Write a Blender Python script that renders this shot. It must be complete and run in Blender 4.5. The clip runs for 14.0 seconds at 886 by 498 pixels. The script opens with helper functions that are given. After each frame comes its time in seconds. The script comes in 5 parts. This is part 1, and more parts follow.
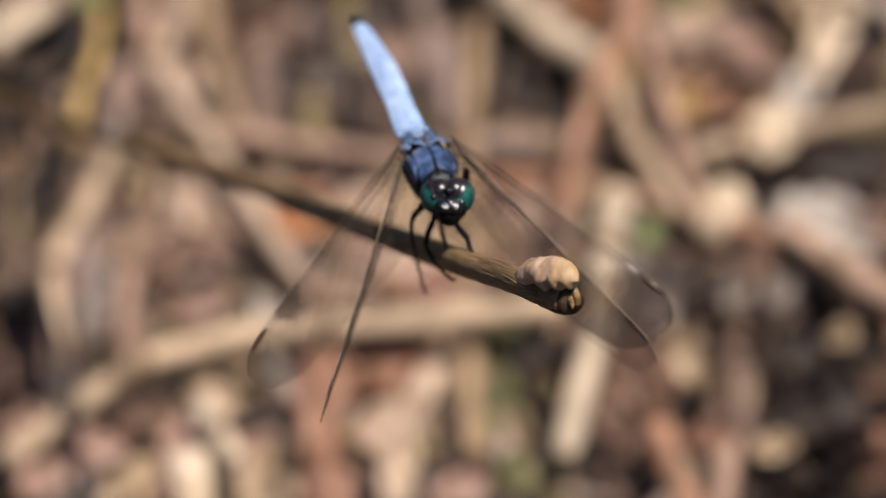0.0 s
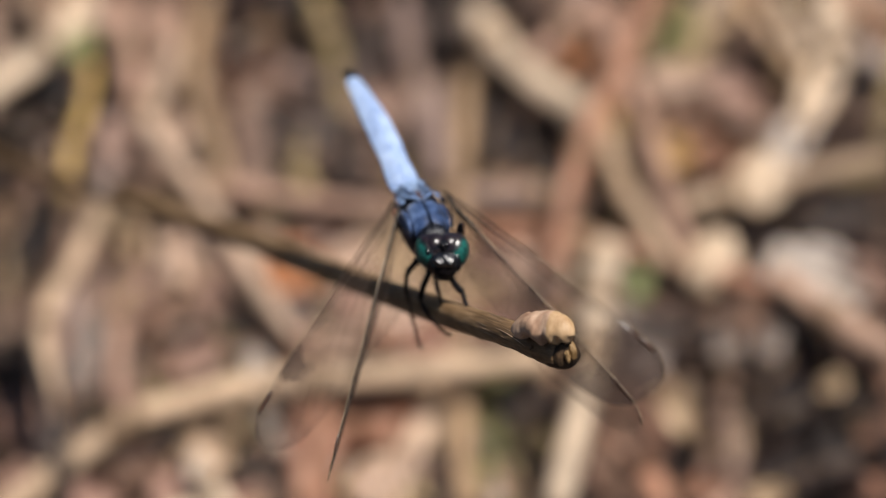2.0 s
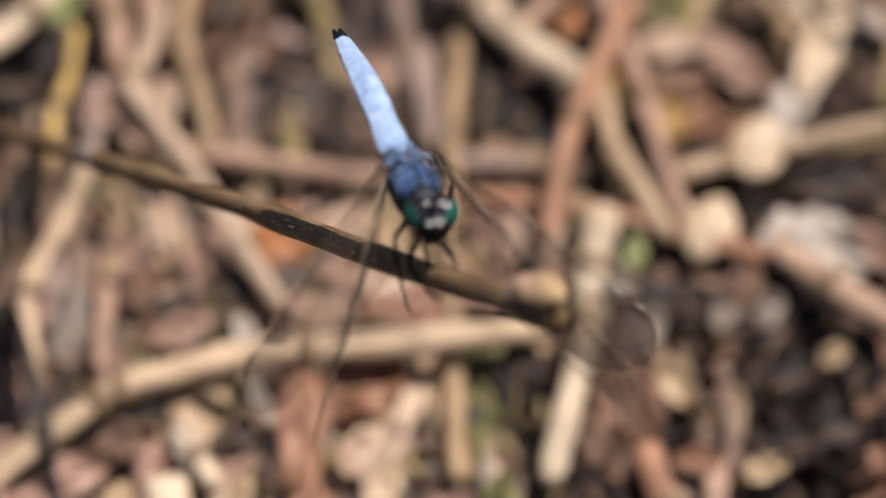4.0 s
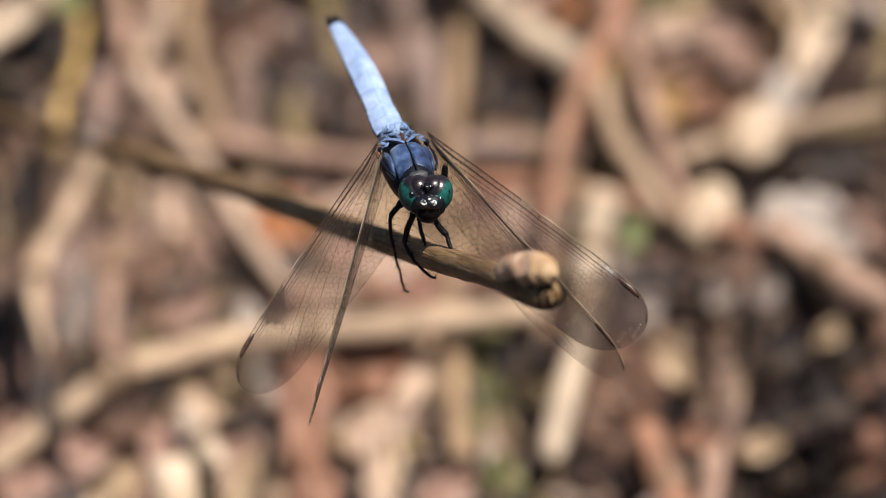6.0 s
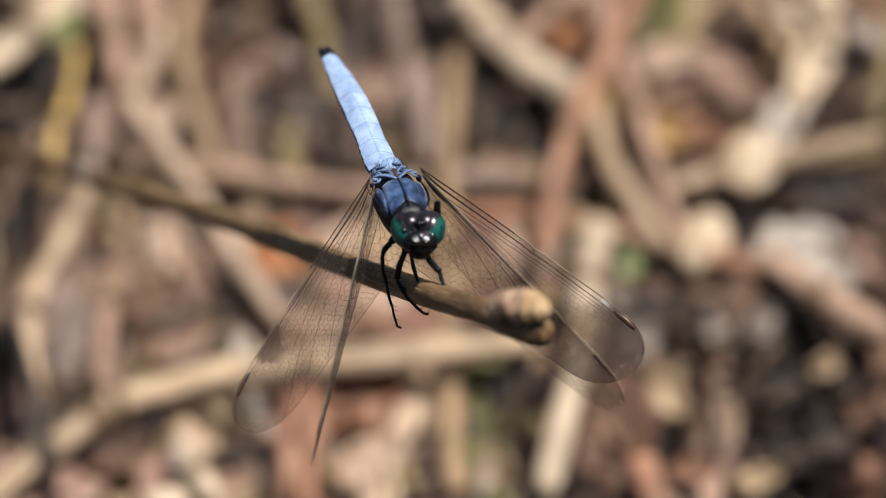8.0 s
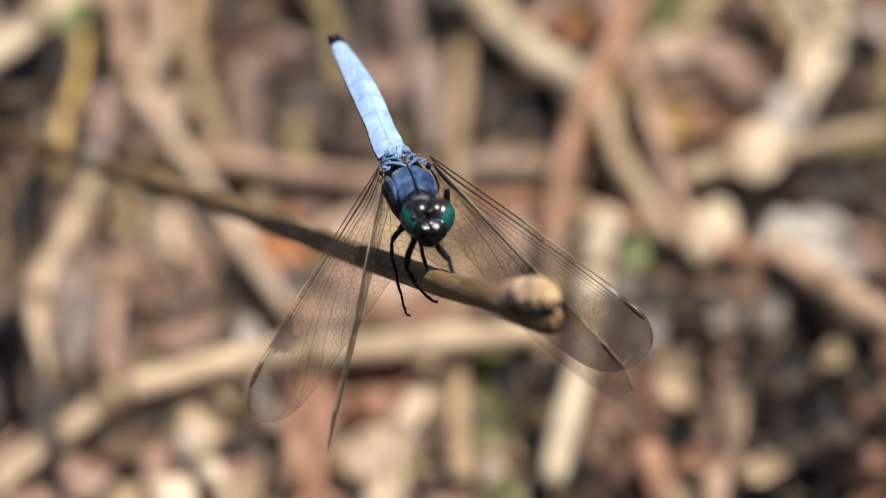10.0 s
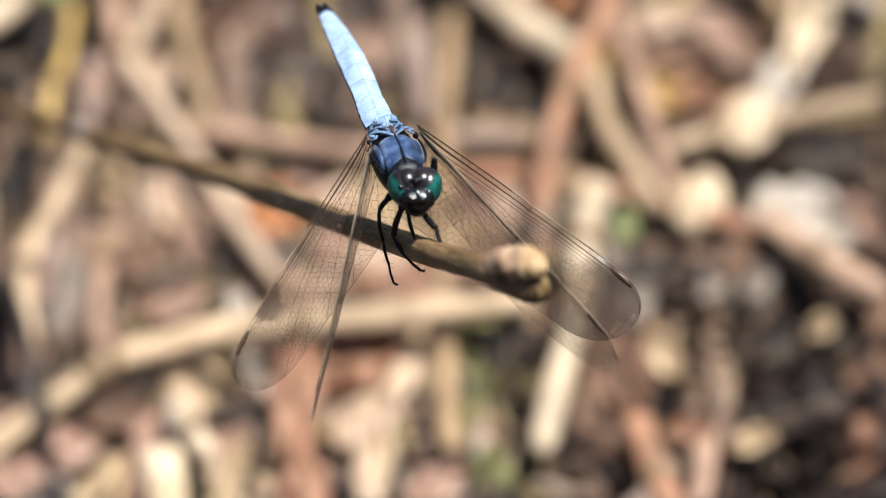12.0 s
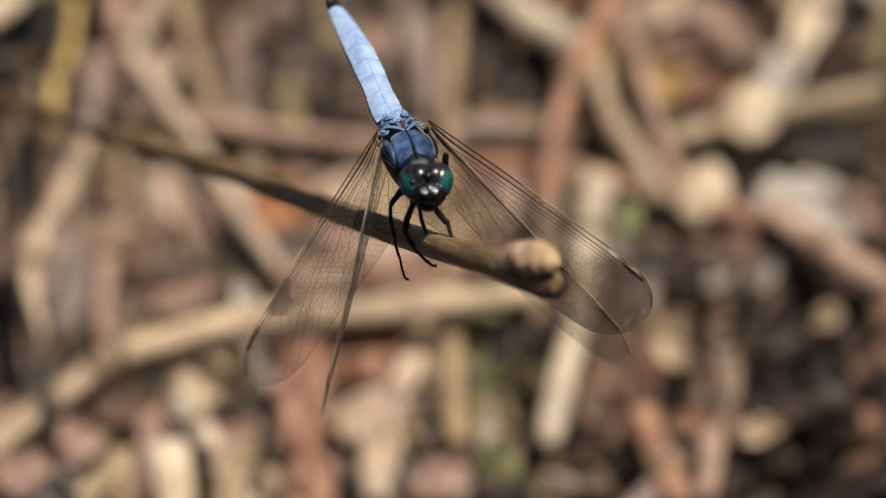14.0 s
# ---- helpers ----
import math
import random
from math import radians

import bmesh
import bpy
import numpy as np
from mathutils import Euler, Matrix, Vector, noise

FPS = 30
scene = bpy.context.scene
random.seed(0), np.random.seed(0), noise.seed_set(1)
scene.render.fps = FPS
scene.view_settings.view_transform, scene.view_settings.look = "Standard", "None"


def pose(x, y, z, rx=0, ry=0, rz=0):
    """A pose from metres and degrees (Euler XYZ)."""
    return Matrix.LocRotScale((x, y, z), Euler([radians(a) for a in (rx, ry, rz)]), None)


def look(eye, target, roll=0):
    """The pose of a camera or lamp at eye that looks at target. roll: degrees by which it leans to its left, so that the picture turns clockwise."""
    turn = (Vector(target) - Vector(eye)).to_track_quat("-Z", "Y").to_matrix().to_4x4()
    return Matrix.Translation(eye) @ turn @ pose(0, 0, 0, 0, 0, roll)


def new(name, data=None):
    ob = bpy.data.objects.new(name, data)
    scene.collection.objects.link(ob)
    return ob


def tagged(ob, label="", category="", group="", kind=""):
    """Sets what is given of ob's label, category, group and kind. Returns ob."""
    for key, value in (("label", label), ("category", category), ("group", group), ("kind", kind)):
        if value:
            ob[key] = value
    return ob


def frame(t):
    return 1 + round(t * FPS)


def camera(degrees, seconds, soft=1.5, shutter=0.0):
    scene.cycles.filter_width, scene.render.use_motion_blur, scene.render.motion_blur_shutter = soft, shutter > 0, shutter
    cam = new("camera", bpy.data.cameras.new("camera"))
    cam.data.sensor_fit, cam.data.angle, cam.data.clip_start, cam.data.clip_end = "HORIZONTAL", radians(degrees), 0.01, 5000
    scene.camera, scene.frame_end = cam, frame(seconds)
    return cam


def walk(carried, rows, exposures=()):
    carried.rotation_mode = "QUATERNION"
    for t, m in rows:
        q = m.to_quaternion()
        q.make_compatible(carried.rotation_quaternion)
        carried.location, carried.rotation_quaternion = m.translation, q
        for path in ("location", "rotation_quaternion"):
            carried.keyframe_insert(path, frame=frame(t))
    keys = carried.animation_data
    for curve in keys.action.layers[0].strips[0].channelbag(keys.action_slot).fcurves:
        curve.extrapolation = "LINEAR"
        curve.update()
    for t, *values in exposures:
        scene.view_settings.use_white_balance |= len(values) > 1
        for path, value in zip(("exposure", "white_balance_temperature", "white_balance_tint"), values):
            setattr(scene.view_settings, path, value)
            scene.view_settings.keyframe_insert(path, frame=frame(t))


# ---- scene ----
# A blue dragonfly perched on a bare twig above a sunny bank of dry stalks and leaf litter.
cam = camera(2.8158, 14.0, soft=0.85)
cam.data.dof.use_dof = True
cam.data.dof.focus_distance = 2.2
cam.data.dof.aperture_fstop = 9.4
cam.data.dof.aperture_blades = 0

walk(cam, [
    (0.0, look((-0.00703, -1.68697, 1.54936), (-0.00051, -0.00398, 0.11226), -0.26)),
    (0.5, look((-0.00643, -1.68086, 1.55664), (-0.00069, -0.00485, 0.11122), -0.37)),
    (1.0, look((-0.00756, -1.68023, 1.55740), (-0.00094, -0.00512, 0.11090), -0.48)),
    (1.5, look((-0.01754, -1.68259, 1.55459), (-0.00321, -0.00258, 0.11392), -0.12)),
    (2.0, look((-0.01758, -1.68407, 1.55282), (0.00018, 0.00032, 0.11738), -0.36)),
    (2.3, look((-0.01502, -1.68379, 1.54693), (0.00078, -0.00010, 0.11688), -0.16)),
    (2.5, look((-0.01412, -1.66959, 1.52963), (0.00080, -0.00041, 0.11652), -0.01)),
    (2.7, look((-0.01499, -1.65084, 1.51152), (0.00004, -0.00081, 0.11603), 0.09)),
    (3.0, look((-0.01507, -1.64457, 1.50189), (-0.00009, -0.00083, 0.11602), 0.04)),
    (3.2, look((-0.01593, -1.64449, 1.50197), (0.00099, -0.00121, 0.11556), -0.01)),
    (4.2, look((-0.01027, -1.66021, 1.51748), (0.00094, -0.00295, 0.11349), -0.53)),
    (5.3, look((-0.00507, -1.68050, 1.53530), (0.00098, -0.00461, 0.11151), -1.08)),
    (5.5, look((-0.00469, -1.68043, 1.53538), (0.00020, -0.00384, 0.11243), -1.13)),
    (6.0, look((0.00422, -1.68691, 1.52766), (0.00204, -0.00423, 0.11196), -1.08)),
    (6.5, look((0.00332, -1.68547, 1.52937), (-0.00051, -0.00405, 0.11218), -1.17)),
    (7.0, look((0.00254, -1.68374, 1.53143), (-0.00065, -0.00440, 0.11176), -0.96)),
    (7.1, look((0.00383, -1.68243, 1.53300), (-0.00130, -0.00389, 0.11237), -0.95)),
    (7.5, look((0.01520, -1.66868, 1.53694), (0.00437, -0.00579, 0.11010), -1.24)),
    (8.0, look((0.01123, -1.67247, 1.53242), (0.00305, -0.00140, 0.11533), -1.26)),
    (8.5, look((0.01010, -1.67299, 1.53180), (0.00302, -0.00147, 0.11525), -1.27)),
    (8.7, look((0.00955, -1.67352, 1.53117), (0.00266, -0.00207, 0.11453), -1.25)),
    (9.8, look((0.00535, -1.67436, 1.53017), (0.00187, -0.00233, 0.11422), -1.03)),
    (10.8, look((0.00265, -1.67536, 1.52897), (0.00142, -0.00261, 0.11389), -0.88)),
    (11.0, look((0.00211, -1.67508, 1.52931), (0.00128, -0.00265, 0.11384), -0.91)),
    (11.5, look((-0.00160, -1.67579, 1.52846), (0.00115, -0.00340, 0.11295), -0.81)),
    (12.0, look((0.00910, -1.67641, 1.52772), (0.00337, -0.00477, 0.11132), -0.99)),
    (12.5, look((0.00558, -1.67528, 1.52907), (0.00293, -0.00436, 0.11180), -0.78)),
    (13.0, look((0.00632, -1.67459, 1.52989), (0.00288, -0.00410, 0.11212), -0.63)),
    (13.5, look((-0.00284, -1.67311, 1.53165), (0.00090, -0.00381, 0.11246), -0.33)),
    (14.0, look((-0.00729, -1.67166, 1.53338), (0.00192, -0.00514, 0.11088), -0.88)),
], [(0.0, -0.02, 6420, 10), (3.2, -0.06, 6420, 10), (5.3, 0.08, 6420, 10), (7.0, 0.12, 6420, 10), (7.6, 0.03, 6320, 6), (8.7, 0.02, 6320, 6),
    (11.0, 0.46, 6180, 2), (11.5, 0.53, 6180, 2), (12.0, 0.50, 6180, 2), (12.5, 0.28, 6380, 3.5), (13.0, 0.0, 6490, 4), (13.5, -0.16, 6590, 4.5), (14.0, -0.14, 6590, 4.5)])

# ---- light ----
SUN_UP, SUN_TURN = radians(70), radians(80)   # height, and turn from straight behind the viewer to the right
world = bpy.data.worlds.new("sky")
scene.world = world
world.use_nodes = True
sky = world.node_tree.nodes.new("ShaderNodeTexSky")
sky.sky_type, sky.sun_disc = "NISHITA", False
sky.sun_elevation, sky.sun_rotation = SUN_UP, radians(180) - SUN_TURN
world.node_tree.links.new(sky.outputs[0], world.node_tree.nodes["Background"].inputs[0])
world.node_tree.nodes["Background"].inputs[1].default_value = 0.058

sun_way = Vector((math.cos(SUN_UP) * math.sin(SUN_TURN), -math.cos(SUN_UP) * math.cos(SUN_TURN), math.sin(SUN_UP)))
sun = new("sun", bpy.data.lights.new("sun", "SUN"))
sun.data.energy, sun.data.angle, sun.data.color = 5.25, radians(0.53), (1.0, 0.94, 0.865)
sun.matrix_world = look(sun_way * 5, (0, 0, 0))

MM = 0.001
HEAD = Vector((0, 0, 0.117))          # the dragonfly's head
PERCH = pose(*HEAD, 50, 0, 0)          # slanted axes of the perch: x across, y up the slope, z out of it


# ---- materials ----
def shader(name, rough=0.6, metal=0.0):
    m = bpy.data.materials.new(name)
    m.use_nodes = True
    b = m.node_tree.nodes["Principled BSDF"]
    b.inputs["Roughness"].default_value, b.inputs["Metallic"].default_value = rough, metal
    return m, m.node_tree, b


def node(tree, kind, **values):
    n = tree.nodes.new(kind)
    for key, value in values.items():
        n.inputs[key].default_value = value
    return n


def ramp(tree, source, stops):
    n = tree.nodes.new("ShaderNodeValToRGB")
    e = n.color_ramp.elements
    while len(e) < len(stops):
        e.new(0.5)
    for item, (place, colour) in zip(e, stops):
        item.position, item.color = place, (*colour, 1)
    tree.links.new(source, n.inputs[0])
    return n


def grain(name, dark, mid, light, scale=400.0, stretch=(1, 1, 1), rough=0.6, bump=0.3, coarse=90.0, vary=0.0, tone=(1.0, 0.905, 0.815)):
    """A natural surface: fine grain over coarse stains, with relief."""
    m, t, b = shader(name, rough)
    dark, mid, light = [tuple(a * k for a, k in zip(c, tone)) for c in (dark, mid, light)]
    co = t.nodes.new("ShaderNodeTexCoord")
    mp = t.nodes.new("ShaderNodeMapping")
    mp.inputs["Scale"].default_value = stretch
    t.links.new(co.outputs["Object"], mp.inputs[0])
    fine = node(t, "ShaderNodeTexNoise", Scale=scale, Detail=6.0, Roughness=0.65)
    wide = node(t, "ShaderNodeTexNoise", Scale=coarse, Detail=3.0)
    t.links.new(mp.outputs[0], fine.inputs["Vector"])
    t.links.new(co.outputs["Object"], wide.inputs["Vector"])
    add = t.nodes.new("ShaderNodeMath")
    add.operation = "ADD"
    half = t.nodes.new("ShaderNodeMath")
    half.operation, half.inputs[1].default_value = "MULTIPLY", 0.5
    t.links.new(fine.outputs[0], add.inputs[0])
    t.links.new(wide.outputs[0], add.inputs[1])
    t.links.new(add.outputs[0], half.inputs[0])
    col = ramp(t, half.outputs[0], [(0.36, dark), (0.5, mid), (0.64, light)])
    out = col.outputs[0]
    if vary:
        inf = t.nodes.new("ShaderNodeObjectInfo")
        hsv = t.nodes.new("ShaderNodeHueSaturation")
        rng = node(t, "ShaderNodeMapRange")
        rng.inputs[3].default_value, rng.inputs[4].default_value = 1 - vary, 1 + vary
        t.links.new(inf.outputs["Random"], rng.inputs[0])
        t.links.new(rng.outputs[0], hsv.inputs["Value"])
        t.links.new(out, hsv.inputs["Color"])
        out = hsv.outputs[0]
    t.links.new(out, b.inputs["Base Color"])
    bp = node(t, "ShaderNodeBump", Strength=bump, Distance=0.0004)
    t.links.new(fine.outputs[0], bp.inputs["Height"])
    t.links.new(bp.outputs[0], b.inputs["Normal"])
    b.inputs["Specular IOR Level"].default_value = 0.35
    return m


def stalk_stuff(name, c, vary=0.12):
    d = tuple(v * 0.55 for v in c)
    l = tuple(min(1, v * 1.35) for v in c)
    return grain(name, d, c, l, 1100, (1, 1, 0.10), 0.55, 0.6, 140, vary)


STRAW = stalk_stuff("straw", (0.48, 0.365, 0.26))
PALE = stalk_stuff("pale_straw", (0.60, 0.50, 0.39))
TAN = stalk_stuff("tan_stalk", (0.38, 0.27, 0.17))
OLIVE = stalk_stuff("olive_stalk", (0.30, 0.24, 0.12))
PINK = stalk_stuff("pinkish_stalk", (0.42, 0.28, 0.22))
BLUSH_STALK = stalk_stuff("blush_stalk", (0.56, 0.43, 0.335))
FAWN = stalk_stuff("fawn_stalk", (0.60, 0.46, 0.33))
ROSY = stalk_stuff("rosy_stalk", (0.50, 0.345, 0.265))
RUST = stalk_stuff("rusty_stalk", (0.36, 0.195, 0.13))
MUSTARD = stalk_stuff("mustard_stalk", (0.56, 0.40, 0.15))
GREY = stalk_stuff("grey_stalk", (0.34, 0.29, 0.27))
MAUVE = stalk_stuff("mauve_stalk", (0.30, 0.225, 0.205))
UMBER = stalk_stuff("umber_stalk", (0.20, 0.135, 0.108))
JOINT = grain("stalk_joint", (0.10, 0.065, 0.04), (0.24, 0.165, 0.10), (0.42, 0.32, 0.22), 900, (1, 1, 1), 0.6, 0.4, 200)
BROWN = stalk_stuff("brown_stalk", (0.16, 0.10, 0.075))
HUSK = grain("pale_husk", (0.48, 0.37, 0.25), (0.68, 0.55, 0.41), (0.77, 0.66, 0.54), 500, (1, 1, 1), 0.45, 0.3, 80)
SILVER = grain("silvery_leaf", (0.34, 0.31, 0.29), (0.50, 0.465, 0.44), (0.62, 0.58, 0.55), 500, (1, 1, 1), 0.5, 0.3, 120)
LEAF = grain("brown_leaf", (0.06, 0.033, 0.023), (0.155, 0.086, 0.060), (0.30, 0.182, 0.130), 350, (1, 1, 1), 0.55, 0.4, 120, 0.25)
# near-black leaf colour that paints the shaded gaps of the litter
SHADE_DARK = grain("shade_dark_leaf", (0.005, 0.0028, 0.0024), (0.0135, 0.0075, 0.0064), (0.044, 0.025, 0.021), 350, (1, 1, 1), 0.6, 0.5, 120, 0.2)
ROSE = grain("pinkish_leaf", (0.20, 0.12, 0.10), (0.36, 0.23, 0.19), (0.48, 0.35, 0.30), 350, (1, 1, 1), 0.55, 0.4, 120, 0.15)
BLUSH = grain("blush_leaf", (0.32, 0.22, 0.17), (0.50, 0.37, 0.295), (0.62, 0.50, 0.42), 350, (1, 1, 1), 0.55, 0.4, 120, 0.12)
EMBER = grain("orange_leaf", (0.26, 0.10, 0.04), (0.46, 0.19, 0.08), (0.60, 0.32, 0.17), 350, (1, 1, 1), 0.5, 0.4, 120)
OCHRE = grain("ochre_leaf", (0.24, 0.14, 0.04), (0.42, 0.27, 0.09), (0.54, 0.38, 0.16), 350, (1, 1, 1), 0.5, 0.4, 120)
DRY = grain("tan_leaf", (0.28, 0.20, 0.12), (0.46, 0.35, 0.23), (0.60, 0.48, 0.34), 350, (1, 1, 1), 0.5, 0.4, 120)
TERRA = grain("terracotta_leaf", (0.19, 0.088, 0.057), (0.33, 0.17, 0.115), (0.44, 0.26, 0.185), 350, (1, 1, 1), 0.5, 0.4, 120)
RUSSET = grain("russet_leaf", (0.10, 0.045, 0.03), (0.22, 0.105, 0.065), (0.33, 0.18, 0.12), 350, (1, 1, 1), 0.5, 0.4, 120)
SLATE = grain("grey_leaf", (0.11, 0.09, 0.085), (0.22, 0.19, 0.18), (0.34, 0.31, 0.30), 350, (1, 1, 1), 0.5, 0.4, 120)
GREEN = grain("green_leaf", (0.07, 0.11, 0.025), (0.16, 0.22, 0.065), (0.28, 0.32, 0.12), 300, (1, 1, 1), 0.45, 0.2, 150)
MOSS = grain("olive_leaf", (0.06, 0.07, 0.02), (0.13, 0.14, 0.05), (0.24, 0.23, 0.11), 300, (1, 1, 1), 0.6, 0.3, 150)
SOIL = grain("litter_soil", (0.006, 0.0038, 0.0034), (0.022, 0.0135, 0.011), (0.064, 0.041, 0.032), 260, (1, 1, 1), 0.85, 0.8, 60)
BARK = grain("twig_bark", (0.080, 0.050, 0.026), (0.210, 0.138, 0.074), (0.35, 0.25, 0.15), 2000, (1, 1, 0.05), 0.5, 0.35, 90)
SCAR = grain("bark_scar", (0.02, 0.014, 0.01), (0.06, 0.04, 0.026), (0.16, 0.11, 0.07), 1400, (1, 1, 0.3), 0.7, 0.6, 300)
PITH = grain("pale_pith", (0.29, 0.175, 0.115), (0.47, 0.325, 0.235), (0.64, 0.50, 0.395), 900, (1, 0.2, 1), 0.6, 0.5, 260)
SHADED_ROT = grain("shaded_rotten_wood", (0.010, 0.006, 0.003), (0.040, 0.024, 0.012), (0.12, 0.075, 0.038), 900, (1, 1, 1), 0.8, 0.6, 300)
CREAM_PITH = grain("cream_pith", (0.26, 0.155, 0.075), (0.43, 0.29, 0.16), (0.58, 0.43, 0.27), 900, (1, 0.2, 1), 0.5, 0.4, 260)
YELLOW_PITH = grain("yellow_pith", (0.11, 0.065, 0.026), (0.23, 0.15, 0.066), (0.36, 0.26, 0.14), 700, (1, 1, 1), 0.5, 0.4, 260)


def scatter_stuff(name):
    """Litter flakes, each with a shade of its own."""
    m, t, b = shader(name, 0.65)
    g = t.nodes.new("ShaderNodeNewGeometry")
    r = ramp(t, g.outputs["Random Per Island"], [
        (0.0, (0.016, 0.010, 0.008)), (0.4, (0.050, 0.030, 0.022)), (0.7, (0.11, 0.066, 0.048)),
        (0.88, (0.19, 0.12, 0.082)), (0.97, (0.30, 0.21, 0.145)), (1.0, (0.11, 0.11, 0.04))])
    n = node(t, "ShaderNodeTexNoise", Scale=420.0, Detail=5.0)
    co = t.nodes.new("ShaderNodeTexCoord")
    t.links.new(co.outputs["Object"], n.inputs["Vector"])
    mul = t.nodes.new("ShaderNodeMix")
    mul.data_type, mul.blend_type = "RGBA", "OVERLAY"
    mul.inputs[0].default_value = 0.6
    t.links.new(r.outputs[0], mul.inputs[6])
    t.links.new(n.outputs[0], mul.inputs[7])
    t.links.new(mul.outputs[2], b.inputs["Base Color"])
    return m


FLAKES = scatter_stuff("litter_flakes")


def gloss_black(name, colour=(0.006, 0.006, 0.008), rough=0.16, coat=0.4, shine=0.5, blur=0.24, relief=0.4):
    m, t, b = shader(name, rough)
    n = node(t, "ShaderNodeTexNoise", Scale=1800.0, Detail=4.0)
    co = t.nodes.new("ShaderNodeTexCoord")
    t.links.new(co.outputs["Object"], n.inputs["Vector"])
    r = ramp(t, n.outputs[0], [(0.35, colour), (0.7, tuple(v * 2.4 for v in colour))])
    t.links.new(r.outputs[0], b.inputs["Base Color"])
    bp = node(t, "ShaderNodeBump", Strength=relief, Distance=0.0001)
    t.links.new(n.outputs[0], bp.inputs["Height"])
    t.links.new(bp.outputs[0], b.inputs["Normal"])
    t.links.new(bp.outputs[0], b.inputs["Coat Normal"])
    b.inputs["Coat Weight"].default_value = coat
    b.inputs["Specular IOR Level"].default_value = shine
    b.inputs["Coat Roughness"].default_value = blur
    return m


FACE = gloss_black("glossy_black_face", (0.003, 0.003, 0.004), 0.26, 0.3, 0.3, 0.2)
BROW = gloss_black("punctured_black_brow", (0.003, 0.003, 0.004), 0.32, 1.0, 0.3, 0.28, 1.0)
BROW.node_tree.nodes["Principled BSDF"].inputs["Coat IOR"].default_value = 1.65
COLLAR = grain("grey_collar", (0.02, 0.02, 0.022), (0.055, 0.056, 0.062), (0.12, 0.12, 0.13), 900, (1, 1, 1), 0.5, 0.3, 300, 0.0, (1, 1, 1))
LEG = gloss_black("black_leg", (0.004, 0.0035, 0.004), 0.35, 0.0, 0.16)
DARK = gloss_black("black_cuticle", (0.005, 0.006, 0.010), 0.42, 0.0, 0.16)
LABRUM = gloss_black("dark_brown_labrum", (0.004, 0.003, 0.003), 0.34, 0.0, 0.07)


def pruinose(name, dark, mid, light, scale=900.0, rough=0.55):
    m = grain(name, dark, mid, light, scale, (1, 1, 1), rough, 0.25, 330, 0.0, (1, 1, 1))
    m.node_tree.nodes["Principled BSDF"].inputs["Sheen Weight"].default_value = 0.15
    return m


BLUE = pruinose("powder_blue", (0.24, 0.34, 0.58), (0.385, 0.51, 0.77), (0.53, 0.655, 0.885))
STEEL = pruinose("slate_blue", (0.008, 0.015, 0.040), (0.029, 0.058, 0.145), (0.12, 0.19, 0.36), 700, 0.42)
RIDGE = pruinose("pale_slate_blue", (0.04, 0.07, 0.15), (0.12, 0.19, 0.35), (0.27, 0.39, 0.60), 1300, 0.42)
WAIST = pruinose("blue_grey_waist", (0.12, 0.19, 0.34), (0.22, 0.33, 0.54), (0.36, 0.49, 0.72), 1100)
RED_SPOT = grain("reddish_cuticle", (0.04, 0.02, 0.015), (0.09, 0.045, 0.032), (0.16, 0.09, 0.07), 900, (1, 1, 1), 0.5, 0.2, 300)


